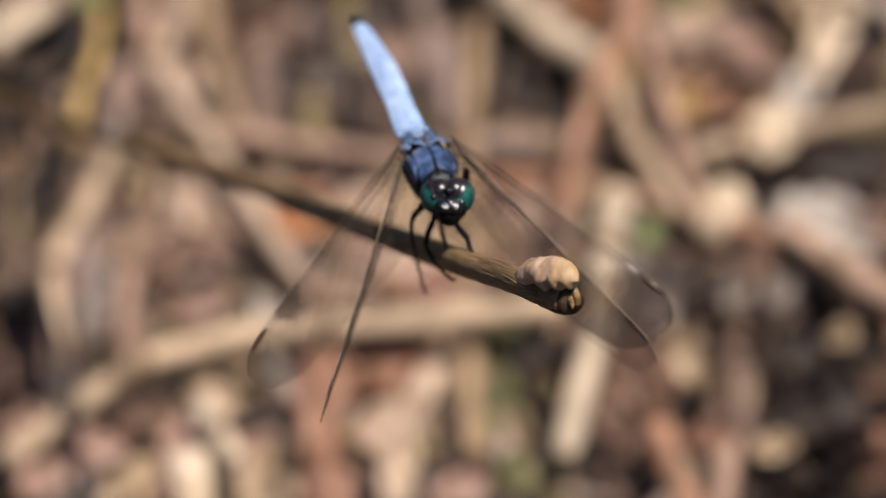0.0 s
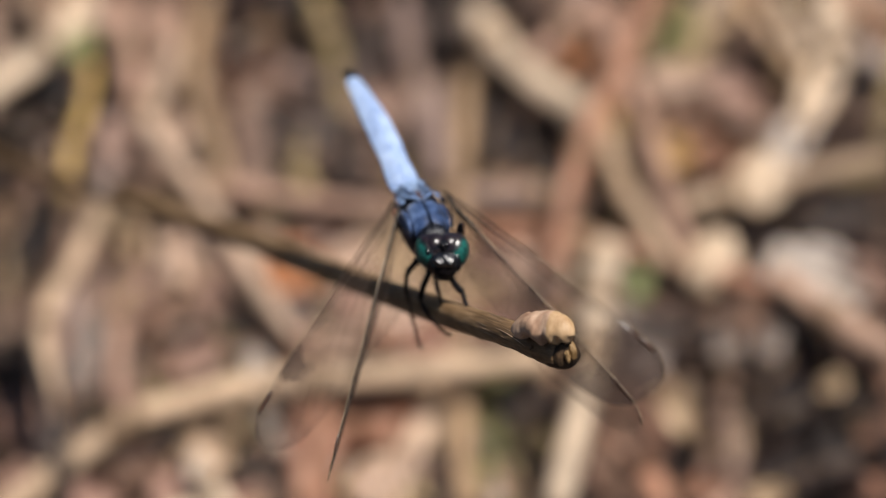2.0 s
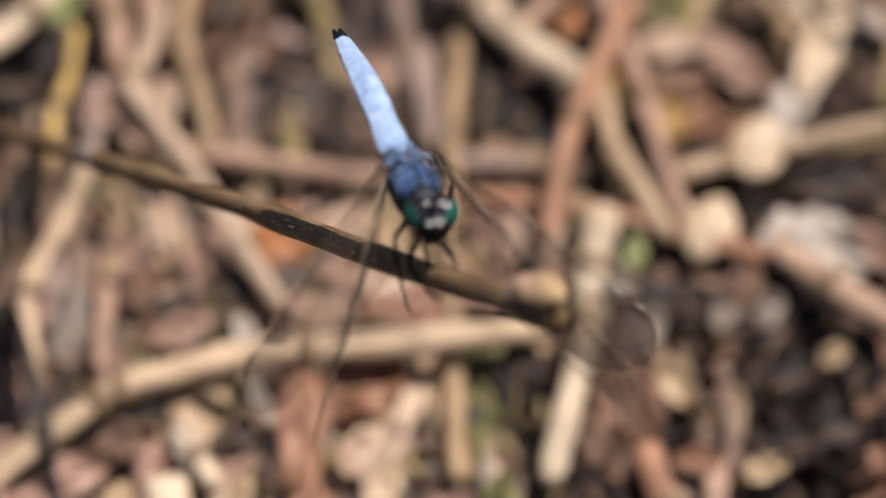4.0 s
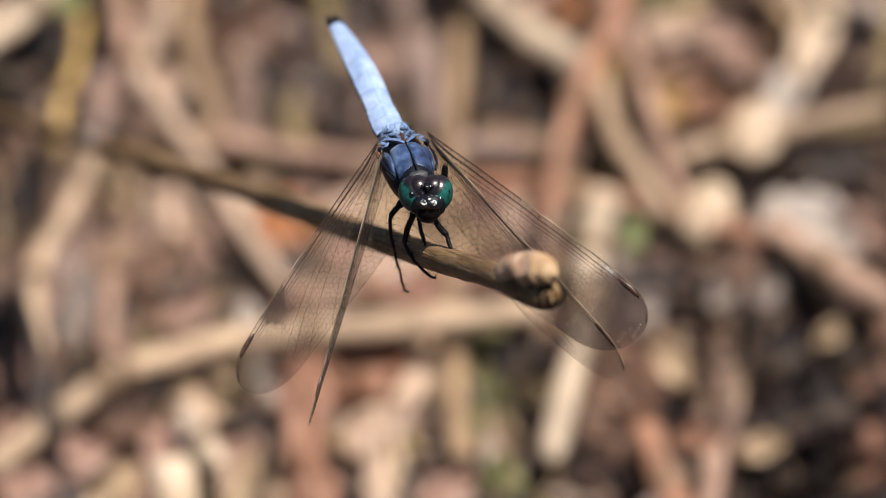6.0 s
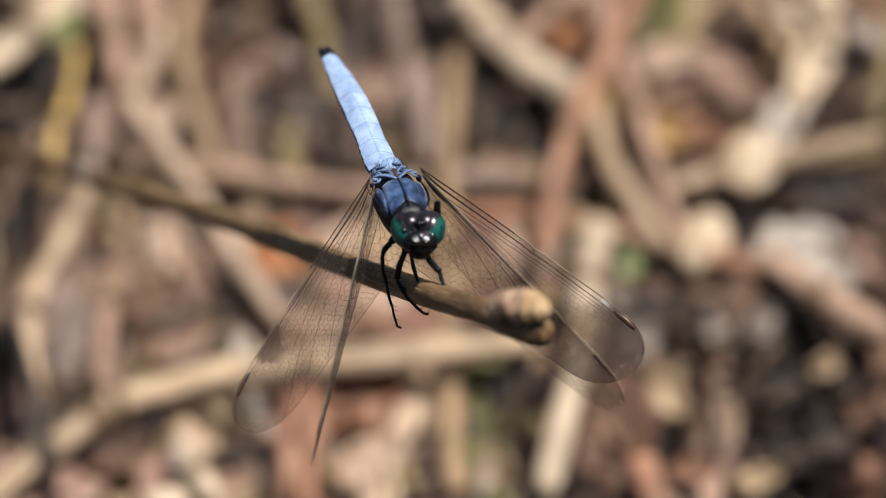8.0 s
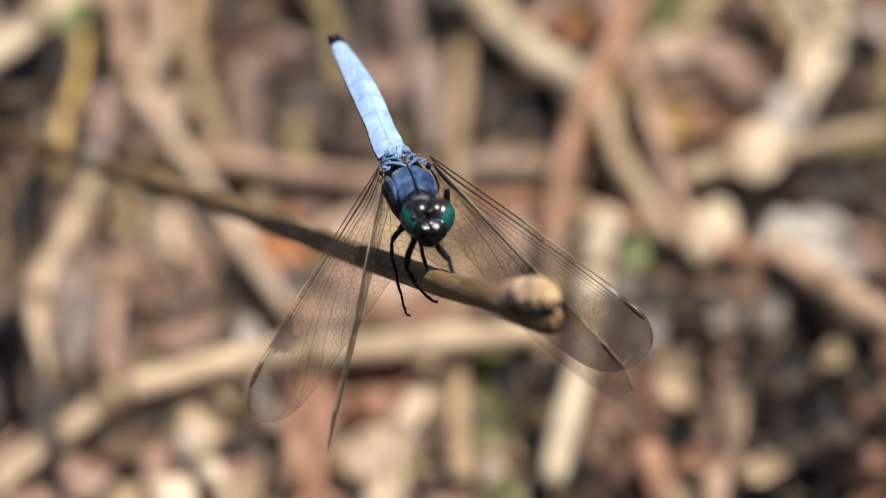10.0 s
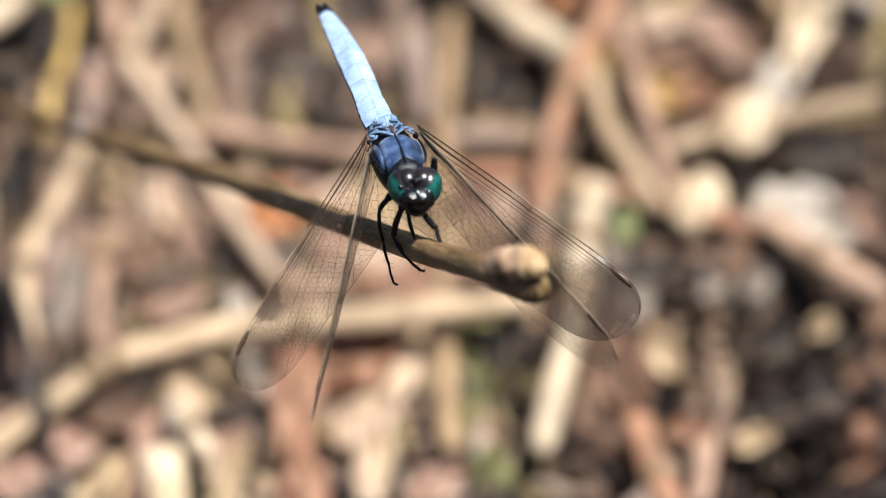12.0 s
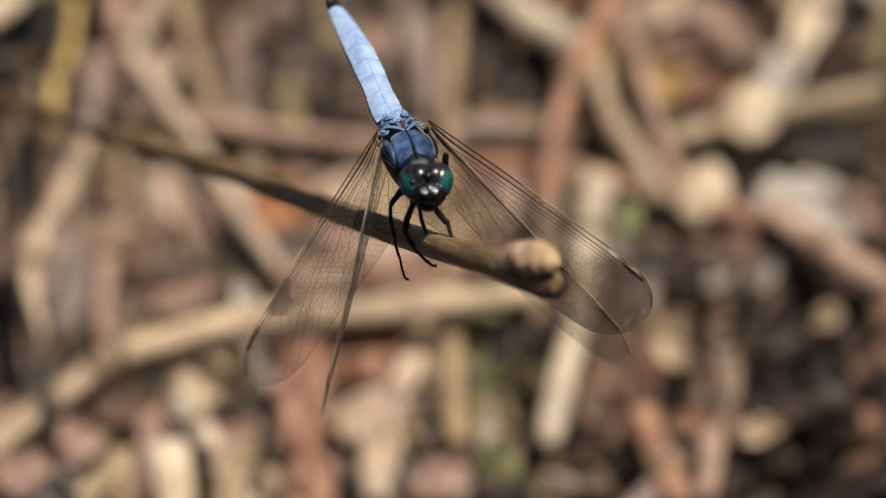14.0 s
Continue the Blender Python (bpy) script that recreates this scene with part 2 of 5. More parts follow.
def eye_stuff():
    """Compound eye in the head's axes: purplish brown towards the crown, passing over into mottled teal at the sides."""
    m, t, b = shader("compound_eye", 0.3)

    def sums(operation, *values):
        n = t.nodes.new("ShaderNodeMath")
        n.operation = operation
        for k, v in enumerate(values):
            if isinstance(v, (int, float)):
                n.inputs[k].default_value = v
            else:
                t.links.new(v, n.inputs[k])
        return n.outputs[0]

    co = t.nodes.new("ShaderNodeTexCoord")
    sep = t.nodes.new("ShaderNodeSeparateXYZ")
    t.links.new(co.outputs["Object"], sep.inputs[0])
    n = node(t, "ShaderNodeTexNoise", Scale=1100.0, Detail=3.0)
    n2 = node(t, "ShaderNodeTexNoise", Scale=1900.0, Detail=2.0)
    for q in (n, n2):
        t.links.new(co.outputs["Object"], q.inputs["Vector"])
    out = sums("MULTIPLY", sums("ABSOLUTE", sums("SUBTRACT", sep.outputs[0], 0.05 * MM)), -1360.0)
    crown = sums("ADD", out, sums("MULTIPLY_ADD", sep.outputs[1], 1000.0, 2.15))
    crown = sums("MULTIPLY_ADD", n.outputs[0], 1.3, sums("SUBTRACT", crown, 0.65))
    r = ramp(t, sums("MULTIPLY_ADD", crown, 0.42, 0.5), [
        (0.0, (0.006, 0.095, 0.078)), (0.40, (0.009, 0.125, 0.098)), (0.62, (0.010, 0.030, 0.028)), (0.80, (0.016, 0.008, 0.010))])
    low = ramp(t, sums("MULTIPLY_ADD", sep.outputs[1], 300.0, 0.75), [(0.1, (0.12, 0.12, 0.12)), (0.62, (1, 1, 1))])
    spot = ramp(t, n2.outputs[0], [(0.36, (0.15, 0.15, 0.15)), (0.56, (1, 1, 1))])
    colour = r.outputs[0]
    for layer, share in ((low, 1.0), (spot, 0.6)):
        mul = t.nodes.new("ShaderNodeMix")
        mul.data_type, mul.blend_type = "RGBA", "MULTIPLY"
        mul.inputs[0].default_value = share
        t.links.new(colour, mul.inputs[6])
        t.links.new(layer.outputs[0], mul.inputs[7])
        colour = mul.outputs[2]
    t.links.new(colour, b.inputs["Base Color"])
    bp = node(t, "ShaderNodeBump", Strength=0.15, Distance=0.0001)
    t.links.new(n2.outputs[0], bp.inputs["Height"])
    t.links.new(bp.outputs[0], b.inputs["Normal"])
    t.links.new(bp.outputs[0], b.inputs["Coat Normal"])
    b.inputs["Specular IOR Level"].default_value = 0.12
    b.inputs["Coat Weight"].default_value, b.inputs["Coat Roughness"].default_value, b.inputs["Coat IOR"].default_value = 0.9, 0.3, 1.62
    return m


EYE = eye_stuff()
CAP = gloss_black("eye_cap", (0.012, 0.006, 0.008), 0.42, 0.9, 0.12, 0.32, 0.16)
CAP.node_tree.nodes["Principled BSDF"].inputs["Coat IOR"].default_value = 1.72
PUPIL = gloss_black("eye_spot_black", (0.002, 0.003, 0.004), 0.3, 0.2, 0.3)


def membrane_stuff(name, patches):
    """Clear wing skin with a smoky brown tint; patches: (place along the wing in mm, half width, depth of tint, reach from the front edge)."""
    m, t, b = shader(name, 0.18)
    t.nodes.remove(b)
    out = t.nodes["Material Output"]
    co = t.nodes.new("ShaderNodeTexCoord")
    sep = t.nodes.new("ShaderNodeSeparateXYZ")
    t.links.new(co.outputs["Object"], sep.inputs[0])
    n = node(t, "ShaderNodeTexNoise", Scale=260.0, Detail=4.0)
    t.links.new(co.outputs["Object"], n.inputs["Vector"])
    total = None
    for place, half, depth, reach in patches:
        wob = node(t, "ShaderNodeMath")
        wob.operation, wob.inputs[1].default_value = "MULTIPLY_ADD", 0.006
        t.links.new(n.outputs[0], wob.inputs[0])
        t.links.new(sep.outputs[0], wob.inputs[2])
        sub = t.nodes.new("ShaderNodeMath")
        sub.operation, sub.inputs[1].default_value = "SUBTRACT", place * MM + 0.003
        t.links.new(wob.outputs[0], sub.inputs[0])
        mag = t.nodes.new("ShaderNodeMath")
        mag.operation = "ABSOLUTE"
        t.links.new(sub.outputs[0], mag.inputs[0])
        rng = node(t, "ShaderNodeMapRange")
        rng.interpolation_type = "SMOOTHSTEP"
        rng.inputs[1].default_value, rng.inputs[2].default_value = half * MM * 0.5, half * MM * 1.5
        rng.inputs[3].default_value, rng.inputs[4].default_value = depth, 0.0
        t.links.new(mag.outputs[0], rng.inputs[0])
        fade = node(t, "ShaderNodeMapRange")
        fade.interpolation_type = "SMOOTHSTEP"
        fade.inputs[1].default_value, fade.inputs[2].default_value = reach * MM * 0.55, reach * MM * 1.3
        fade.inputs[3].default_value, fade.inputs[4].default_value = 1.0, 0.0
        t.links.new(sep.outputs[1], fade.inputs[0])
        both = t.nodes.new("ShaderNodeMath")
        both.operation = "MULTIPLY"
        t.links.new(rng.outputs[0], both.inputs[0])
        t.links.new(fade.outputs[0], both.inputs[1])
        if total is None:
            total = both.outputs[0]
        else:
            add = t.nodes.new("ShaderNodeMath")
            add.operation = "ADD"
            t.links.new(total, add.inputs[0])
            t.links.new(both.outputs[0], add.inputs[1])
            total = add.outputs[0]
    base = t.nodes.new("ShaderNodeMath")
    base.operation, base.inputs[1].default_value, base.use_clamp = "ADD", 0.05, True
    t.links.new(total, base.inputs[0])
    clear = t.nodes.new("ShaderNodeBsdfTransparent")
    tint = node(t, "ShaderNodeBsdfDiffuse", Color=(0.085, 0.056, 0.046, 1))
    mix = t.nodes.new("ShaderNodeMixShader")
    t.links.new(base.outputs[0], mix.inputs[0])
    t.links.new(clear.outputs[0], mix.inputs[1])
    t.links.new(tint.outputs[0], mix.inputs[2])
    gl = node(t, "ShaderNodeBsdfGlossy", Roughness=0.27)
    lw = node(t, "ShaderNodeFresnel", IOR=1.23)
    bp = node(t, "ShaderNodeBump", Strength=0.25, Distance=0.0003)
    t.links.new(n.outputs[0], bp.inputs["Height"])
    t.links.new(bp.outputs[0], gl.inputs["Normal"])
    top = t.nodes.new("ShaderNodeMixShader")
    t.links.new(lw.outputs[0], top.inputs[0])
    t.links.new(mix.outputs[0], top.inputs[1])
    t.links.new(gl.outputs[0], top.inputs[2])
    t.links.new(top.outputs[0], out.inputs[0])
    return m


FORE_SKIN = membrane_stuff("forewing_skin", [(20, 6, 0.06, 20), (32, 5, 0.16, 20)])
CLEAR_HIND_SKIN = membrane_stuff("clear_hindwing_skin", [(16, 7, 0.12, 20), (24.4, 1.9, 0.72, 3.6), (32.5, 4.0, 0.26, 20)])
HIND_SKIN = membrane_stuff("hindwing_skin", [(13, 6, 0.17, 20), (31.5, 4.6, 0.66, 20)])
VEIN = gloss_black("wing_vein", (0.022, 0.014, 0.010), 0.5, 0.0, 0.12)
COSTA = grain("pale_costa", (0.05, 0.04, 0.028), (0.20, 0.16, 0.11), (0.44, 0.37, 0.27), 900, (0.2, 1, 1), 0.35, 0.1, 200)
RADIAL = grain("grey_brown_vein", (0.010, 0.008, 0.006), (0.042, 0.035, 0.029), (0.14, 0.12, 0.10), 900, (0.2, 1, 1), 0.4, 0.1, 200)
STIGMA = gloss_black("dark_stigma", (0.040, 0.019, 0.011), 0.35, 0.2)


# ---- shapes ----
def finish(name, bm, material, smooth=True):
    me = bpy.data.meshes.new(name)
    bm.normal_update()
    for f in bm.faces:
        f.smooth = smooth
    bm.to_mesh(me)
    bm.free()
    me.materials.append(material)
    return me


def part(name, bm, material, parent, label="", smooth=True):
    """Links a bmesh as one mesh object under a thing or a part."""
    ob = new(name, finish(name, bm, material, smooth))
    ob.parent = parent
    return tagged(ob, label)


def spline(points, steps):
    """A smooth line through points, steps pieces between two of them."""
    p = [Vector(q) for q in points]
    p = [p[0] * 2 - p[1], *p, p[-1] * 2 - p[-2]]
    out = []
    for i in range(1, len(p) - 2):
        for k in range(steps):
            t = k / steps
            a, b, c, d = p[i - 1:i + 3]
            out.append(0.5 * ((2 * b) + (c - a) * t + (2 * a - 5 * b + 4 * c - d) * t * t + (3 * b - a - 3 * c + d) * t ** 3))
    out.append(p[-2])
    return out


def tube(bm, line, radius, sides=10, ridge=0.0, flat=1.0, up=(0.3, 0.2, 1), seed=0.0):
    """A closed tube along line; radius(t) gives its half thickness, ridge makes it uneven, flat squeezes it along up."""
    rings, n = [], len(line)
    for i, c in enumerate(line):
        way = (line[min(i + 1, n - 1)] - line[max(i - 1, 0)]).normalized()
        side = way.cross(Vector(up)).normalized()
        top = side.cross(way)
        r = radius(i / (n - 1))
        ring = []
        for k in range(sides):
            a = 2 * math.pi * k / sides
            q = r * (1 + ridge * noise.noise(Vector((math.cos(a) * 1.3 + seed, math.sin(a) * 1.3, i * 0.55 + seed))))
            ring.append(bm.verts.new(c + side * math.cos(a) * q + top * math.sin(a) * q * flat))
        rings.append(ring)
    for a, b in zip(rings, rings[1:]):
        for k in range(sides):
            bm.faces.new((a[k], a[(k + 1) % sides], b[(k + 1) % sides], b[k]))
    bm.faces.new(rings[0][::-1])
    bm.faces.new(rings[-1])
    return bm


def ball(bm, centre, size, turn=None, rough=0.0, seed=0.0, u=20, v=12):
    """An uneven ellipsoid."""
    made = bmesh.ops.create_uvsphere(bm, u_segments=u, v_segments=v, radius=1.0)["verts"]
    for w in made:
        d = w.co.normalized()
        w.co = d * (1 + rough * noise.noise(d * 1.7 + Vector((seed, 0, seed))))
        w.co = Vector((w.co.x * size[0], w.co.y * size[1], w.co.z * size[2]))
        if turn is not None:
            w.co = turn @ w.co
        w.co += Vector(centre)
    return bm


def mm(*p):
    return Vector(p) * MM


# ---- ground ----
def bank(x, y):
    """Height of the bank in metres."""
    return 0.12 * math.tanh(y / 0.4)


def ground():
    axis = [math.copysign(abs(a) ** 3.2 * 60 + abs(a) * 0.35, a) for a in np.linspace(-1, 1, 181)]
    bm = bmesh.new()
    grid = []
    for y in axis:
        row = []
        for x in axis:
            near = math.exp(-(x * x + y * y) / 0.5)
            lump = noise.fractal(Vector((x * 45, y * 45, 3.0)), 0.9, 2.1, 4) * 0.0035 - 0.002
            row.append(bm.verts.new((x, y, bank(x, y) + lump * near)))
        grid.append(row)
    for a, b in zip(grid, grid[1:]):
        for i in range(len(a) - 1):
            bm.faces.new((a[i], a[i + 1], b[i + 1], b[i]))
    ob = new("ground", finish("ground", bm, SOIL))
    tagged(ob, "dark brown soil bank covered with leaf litter", "ground", kind="structure")


ground()

# ---- stalks and leaves on the bank ----
STALK_WORDS = {
    "straw": "straw-coloured dry stalk lying on the litter", "pale_straw": "pale bleached dry stalk lying in the litter",
    "tan_stalk": "tan dry stalk among dead leaves", "olive_stalk": "olive-brown dry stalk standing in the litter",
    "pinkish_stalk": "pinkish brown dry stalk across the litter", "blush_stalk": "pale pinkish dry stalk with a bent joint", "fawn_stalk": "long pale fawn stalk lying over the litter", "rosy_stalk": "rosy tan dry stalk slanting over the litter", "rusty_stalk": "reddish brown bare stalk leaning in the litter",
    "mustard_stalk": "mustard-yellow jointed stalk in the litter", "grey_stalk": "grey weathered stalk on dead leaves",
    "brown_stalk": "dark brown rotting stalk on the soil", "mauve_stalk": "dull mauve-brown dry stalk in the litter", "umber_stalk": "umber-brown rotting stalk across the litter"}
LEAF_WORDS = {
    "pale_husk": "pale cream curled dry husk in the sun", "silvery_leaf": "pale grey curled dead leaf on the litter",
    "brown_leaf": "dark brown curled dead leaf on the soil", "shade_dark_leaf": "blackish brown leaf standing in for shade in the litter", "pinkish_leaf": "pinkish brown curled dead leaf",
    "blush_leaf": "pale pinkish papery dead leaf", "orange_leaf": "rusty orange dead leaf in the litter", "green_leaf": "small fresh green leaf in the litter",
    "ochre_leaf": "ochre-yellow curled dead leaf between stalks", "tan_leaf": "tan curled dead leaf lying in the litter",
    "terracotta_leaf": "terracotta-brown rolled dead leaf in the litter", "russet_leaf": "dark russet dead leaf under a stalk",
    "grey_leaf": "dull grey crumpled dead leaf on the soil", "olive_leaf": "olive-green withered leaf low in the litter"}
BLADE_WORDS = {
    "straw": "flat straw-coloured dry grass blade", "tan_stalk": "flat tan dry grass blade in the litter", "pinkish_stalk": "flat pinkish brown dry grass blade",
    "olive_stalk": "flat olive-brown withered grass blade", "rusty_stalk": "flat reddish brown dry grass blade", "brown_stalk": "flat dark brown rotting grass blade", "grey_stalk": "flat grey weathered grass blade", "blush_stalk": "flat pale pinkish dry grass blade",
    "pale_husk": "broad bleached cream blade in the sun", "mauve_stalk": "flat dull mauve-brown dry blade", "umber_stalk": "broad flat umber-brown rotting blade", "fawn_stalk": "flat pale fawn dry grass blade", "rosy_stalk": "flat rosy tan dry grass blade"}
count = [0]


def stalk(points, r0, r1, material, joints=(), sides=10, flat=0.9, kind="dry_stalk"):
    """A dry stalk through points in mm, with radii in mm and swollen joints at the given parts of its length."""
    count[0] += 1
    seed = count[0] * 1.37
    line = [p * MM for p in spline(points, 7)]
    base = line[len(line) // 2].copy()
    axis = (line[-1] - line[0]).normalized()
    turn = axis.to_track_quat("Z", "Y").to_matrix()
    back = turn.inverted()
    line = [back @ (p - base) for p in line]

    def radius(t):
        swell = sum(0.16 * math.exp(-((t - j) / 0.03) ** 2) for j in joints) + 0.10 * noise.noise(Vector((t * 6, seed, 0)))
        return (r0 + (r1 - r0) * t) * (1 + swell) * (0.72 if t in (0.0, 1.0) else 1.0) * MM

    way = turn @ Vector((0, 0, 1))
    up = back @ Vector((0, -0.5, 0.85))
    bm = tube(bmesh.new(), line, radius, sides, 0.22, flat, up, seed)
    ob = new(kind, finish(kind, bm, material))
    ob.matrix_world = Matrix.Translation(base) @ turn.to_4x4()
    for j in joints:
        i = min(max(1, round(j * (len(line) - 1))), len(line) - 2)
        a, b, r = line[i], line[i + 1] - line[i - 1], radius(j)
        b = b.normalized() * 0.9 * MM
        part("joint", tube(bmesh.new(), [a - b, a - b * 0.4, a + b * 0.2, a + b], lambda t: r * (1.02 + 0.22 * math.sin(math.pi * t)), sides, 0.2, flat, up, seed), JOINT, ob, "dark ringed joint")
    if sides == 10:
        rng = random.Random(count[0])
        for k in range(4):
            i = rng.randint(1, max(1, len(line) - 7))
            side, lift = rng.uniform(-0.8, 0.8), rng.uniform(0.9, 1.25)
            strip = [line[i + q] + (up.cross(Vector((0, 0, 1))).normalized() * side + up.normalized() * math.sqrt(1 - side * side) * flat) * radius((i + q) / (len(line) - 1)) * (lift + 0.05 * q * q * rng.uniform(0, 0.4)) for q in range(min(5, len(line) - i))]
            if len(strip) > 2:
                part("fibre", tube(bmesh.new(), strip, lambda t: 0.16 * MM * (1.15 - t), 5), rng.choice([JOINT, PALE, material]), ob)
    if kind == "grass_blade":
        return tagged(ob, BLADE_WORDS[material.name], "grass blade", "dry grass blades on the bank")
    return tagged(ob, STALK_WORDS[material.name], "stalk", "dry stalks on the bank")


def leaf(place, turn, tilt, length, width, curl, material, thick=0.25):
    """A curled dead leaf, its middle at place in mm; turn in the bank's plane, tilt about its length."""
    count[0] += 1
    seed = count[0] * 0.73
    bm = bmesh.new()
    crisp = material not in (HUSK, GREEN)
    nu, nv, grid = 14, 8, []
    for i in range(nu + 1):
        t = i / nu
        w = width * 0.5 * (math.sin(math.pi * min(1, 0.06 + t * 0.92)) ** 0.7)
        row = []
        for k in range(nv + 1):
            s = k / nv * 2 - 1
            edge = 1 + (0.42 if crisp else 0.12) * noise.noise(Vector((t * 6, s * 2.4, seed)))
            x, y = (t - 0.5) * length, s * w * edge
            z = curl * (abs(s) ** 1.8 * width * 0.35 + (t - 0.5) ** 2 * length * 0.35) + (0.34 if crisp else 0.10) * width * noise.noise(Vector((t * 3.4, s * 2.2, seed + 4))) - 0.03 * width * math.exp(-(s / 0.12) ** 2)
            row.append(Vector((x, y, z)) * MM)
        grid.append(row)
    for lift in (0, -thick * MM):
        v = [[bm.verts.new(p + Vector((0, 0, lift))) for p in row] for row in grid]
        for a, b in zip(v, v[1:]):
            for k in range(nv):
                f = (a[k], b[k], b[k + 1], a[k + 1])
                bm.faces.new(f if lift == 0 else f[::-1])
        if lift == 0:
            top = v
    rim = lambda g: [*g[0], *[r[-1] for r in g[1:]], *g[-1][-2::-1], *[r[0] for r in g[-2:0:-1]]]
    a, b = rim(top), rim(v)
    for i in range(len(a)):
        j = (i + 1) % len(a)
        bm.faces.new((a[i], a[j], b[j], b[i]))
    bmesh.ops.recalc_face_normals(bm, faces=bm.faces)
    ob = new("dead_leaf", finish("dead_leaf", bm, material))
    ob.matrix_world = Matrix.Translation(Vector(place) * MM) @ pose(0, 0, 0, 30, 0, 0) @ pose(0, 0, 0, 0, 0, turn) @ pose(0, 0, 0, tilt, 0, 0)
    rib = [grid[i][nv // 2] + Vector((0, 0, 0.02 * MM)) for i in range(nu + 1)]
    rib = [rib[0] - Vector((0.14 * length, 0, 0)) * MM, *rib]
    part("midrib", tube(bmesh.new(), rib, lambda t: (0.34 - 0.22 * t) * MM, 6, 0.1, 1.0, (0.1, 0.1, 1)), JOINT, ob)
    return tagged(ob, LEAF_WORDS[material.name], "leaf", "dead leaves on the bank")


def bank_litter():
    stalk([(-57.2, 56.6, 24.9), (-48.6, 64.0, 27.0), (-41.2, 69.3, 29.4)], 1.75, 1.8, STRAW, (0.9,))
    stalk([(-41.8, 69.2, 29.6), (-31.6, 71.8, 31.3), (-21.6, 73.4, 32.8), (-5.2, 73.6, 33.8), (15.1, 75.7, 34.5)], 1.82, 1.88, FAWN, (0.06, 0.62))
    stalk([(-42.1, 98.6, 45.0), (-46.0, 91.3, 39.9), (-50.5, 80.9, 36.9), (-50.0, 72.4, 32.5), (-49.5, 63.1, 27.8)], 1.28, 1.21, FAWN, (0.5,))
    stalk([(-44.1, 118.8, 48.6), (-44.7, 114.6, 47.4), (-45.6, 110.1, 46.2), (-47.0, 105.8, 46.0), (-47.3, 100.3, 44.5), (-47.7, 96.3, 43.4)], 0.77, 0.91, MUSTARD, (0.58, 0.97))
    stalk([(-59.9, 113.9, 46.3), (-51.3, 120.3, 49.0), (-47.2, 124.1, 50.1)], 1.95, 2.02, PALE, (0.62,))
    stalk([(-34.6, 105.8, 40.0), (-26.7, 103.6, 40.4), (-15.2, 102.0, 39.0), (-5.1, 101.5, 37.8)], 1.48, 1.21, PINK, (0.3,))
    stalk([(-33.3, 123.4, 47.9), (-35.1, 117.5, 46.3), (-37.0, 111.9, 44.7), (-32.5, 105.2, 41.9), (-25.3, 93.2, 37.5), (-18.4, 82.1, 32.3)], 1.28, 1.35, BLUSH_STALK, (0.33,))
    stalk([(-41.3, 133.0, 48.5), (-39.7, 125.3, 46.4), (-38.7, 116.8, 43.1)], 1.75, 1.55, PINK, (0.56,))
    stalk([(-29.1, 135.8, 46.2), (-30.7, 122.8, 44.7), (-28.6, 113.5, 41.2), (-26.6, 106.0, 37.1)], 1.48, 1.28, TAN, (0.4,))
    stalk([(-15.2, 138.6, 44.0), (-12.4, 127.4, 41.0), (-10.9, 114.6, 36.5)], 1.4, 1.3, OLIVE, (0.3,))
    stalk([(5.1, 126.0, 43.6), (3.9, 111.8, 40.7), (3.1, 91.7, 35.0), (3.2, 75.2, 29.3), (3.4, 58.0, 24.3)], 1.21, 1.41, TAN, (0.5,))
    stalk([(-3.9, 137.8, 43.8), (-2.1, 125.7, 40.5), (-0.4, 111.3, 35.5)], 1.55, 1.35, MAUVE, (0.56,))
    stalk([(-0.3, 124.0, 39.1), (0.3, 110.4, 36.3), (0.1, 101.1, 32.7)], 1.21, 1.21, TAN, (0.69,))
    stalk([(5.5, 128.6, 48.8), (10.7, 120.2, 47.0), (20.8, 111.5, 44.6)], 2.3, 2.0, PALE, (0.3,))
    stalk([(21.3, 128.9, 49.9), (17.3, 124.6, 48.7), (12.9, 120.2, 47.5)], 1.21, 1.14, PINK, (0.43,))
    stalk([(30.0, 128.5, 52.3), (22.9, 113.2, 48.1), (17.9, 100.6, 43.5), (15.1, 88.1, 38.0)], 1.62, 1.35, RUST, (0.56,))
    stalk([(21.4, 132.3, 48.3), (24.5, 121.9, 46.5), (28.0, 110.9, 43.4), (31.1, 98.3, 38.9), (33.6, 94.2, 35.8)], 1.41, 1.21, PINK, (0.5,))
    stalk([(22.3, 114.4, 42.4), (24.0, 104.2, 40.6), (27.2, 97.9, 38.8), (31.1, 91.7, 35.0)], 1.48, 1.28, STRAW, (0.4,))
    stalk([(31.9, 100.5, 38.5), (40.2, 103.0, 39.2), (59.7, 106.9, 41.3)], 1.48, 1.35, STRAW, (0.4,))
    stalk([(43.9, 88.3, 37.1), (49.9, 83.1, 35.6), (59.8, 75.9, 33.5)], 1.75, 2.22, ROSY, (0.56,))
    stalk([(22.9, 95.9, 36.2), (21.7, 90.8, 35.8), (20.0, 81.8, 32.2)], 2.3, 2.2, PALE, (0.69,))
    stalk([(21.7, 83.5, 31.7), (19.0, 72.6, 30.5), (15.0, 55.9, 25.7)], 1.9, 1.9, PALE, (0.3,))
    stalk([(4.2, 99.3, 36.2), (16.4, 97.4, 36.6), (27.9, 94.1, 35.7), (46.5, 88.0, 34.0)], 1.21, 1.35, RUST, (0.43,))
    stalk([(37.8, 80.3, 27.8), (39.0, 71.3, 25.2), (38.9, 61.1, 21.2)], 1.08, 1.14, BROWN, (0.56,))
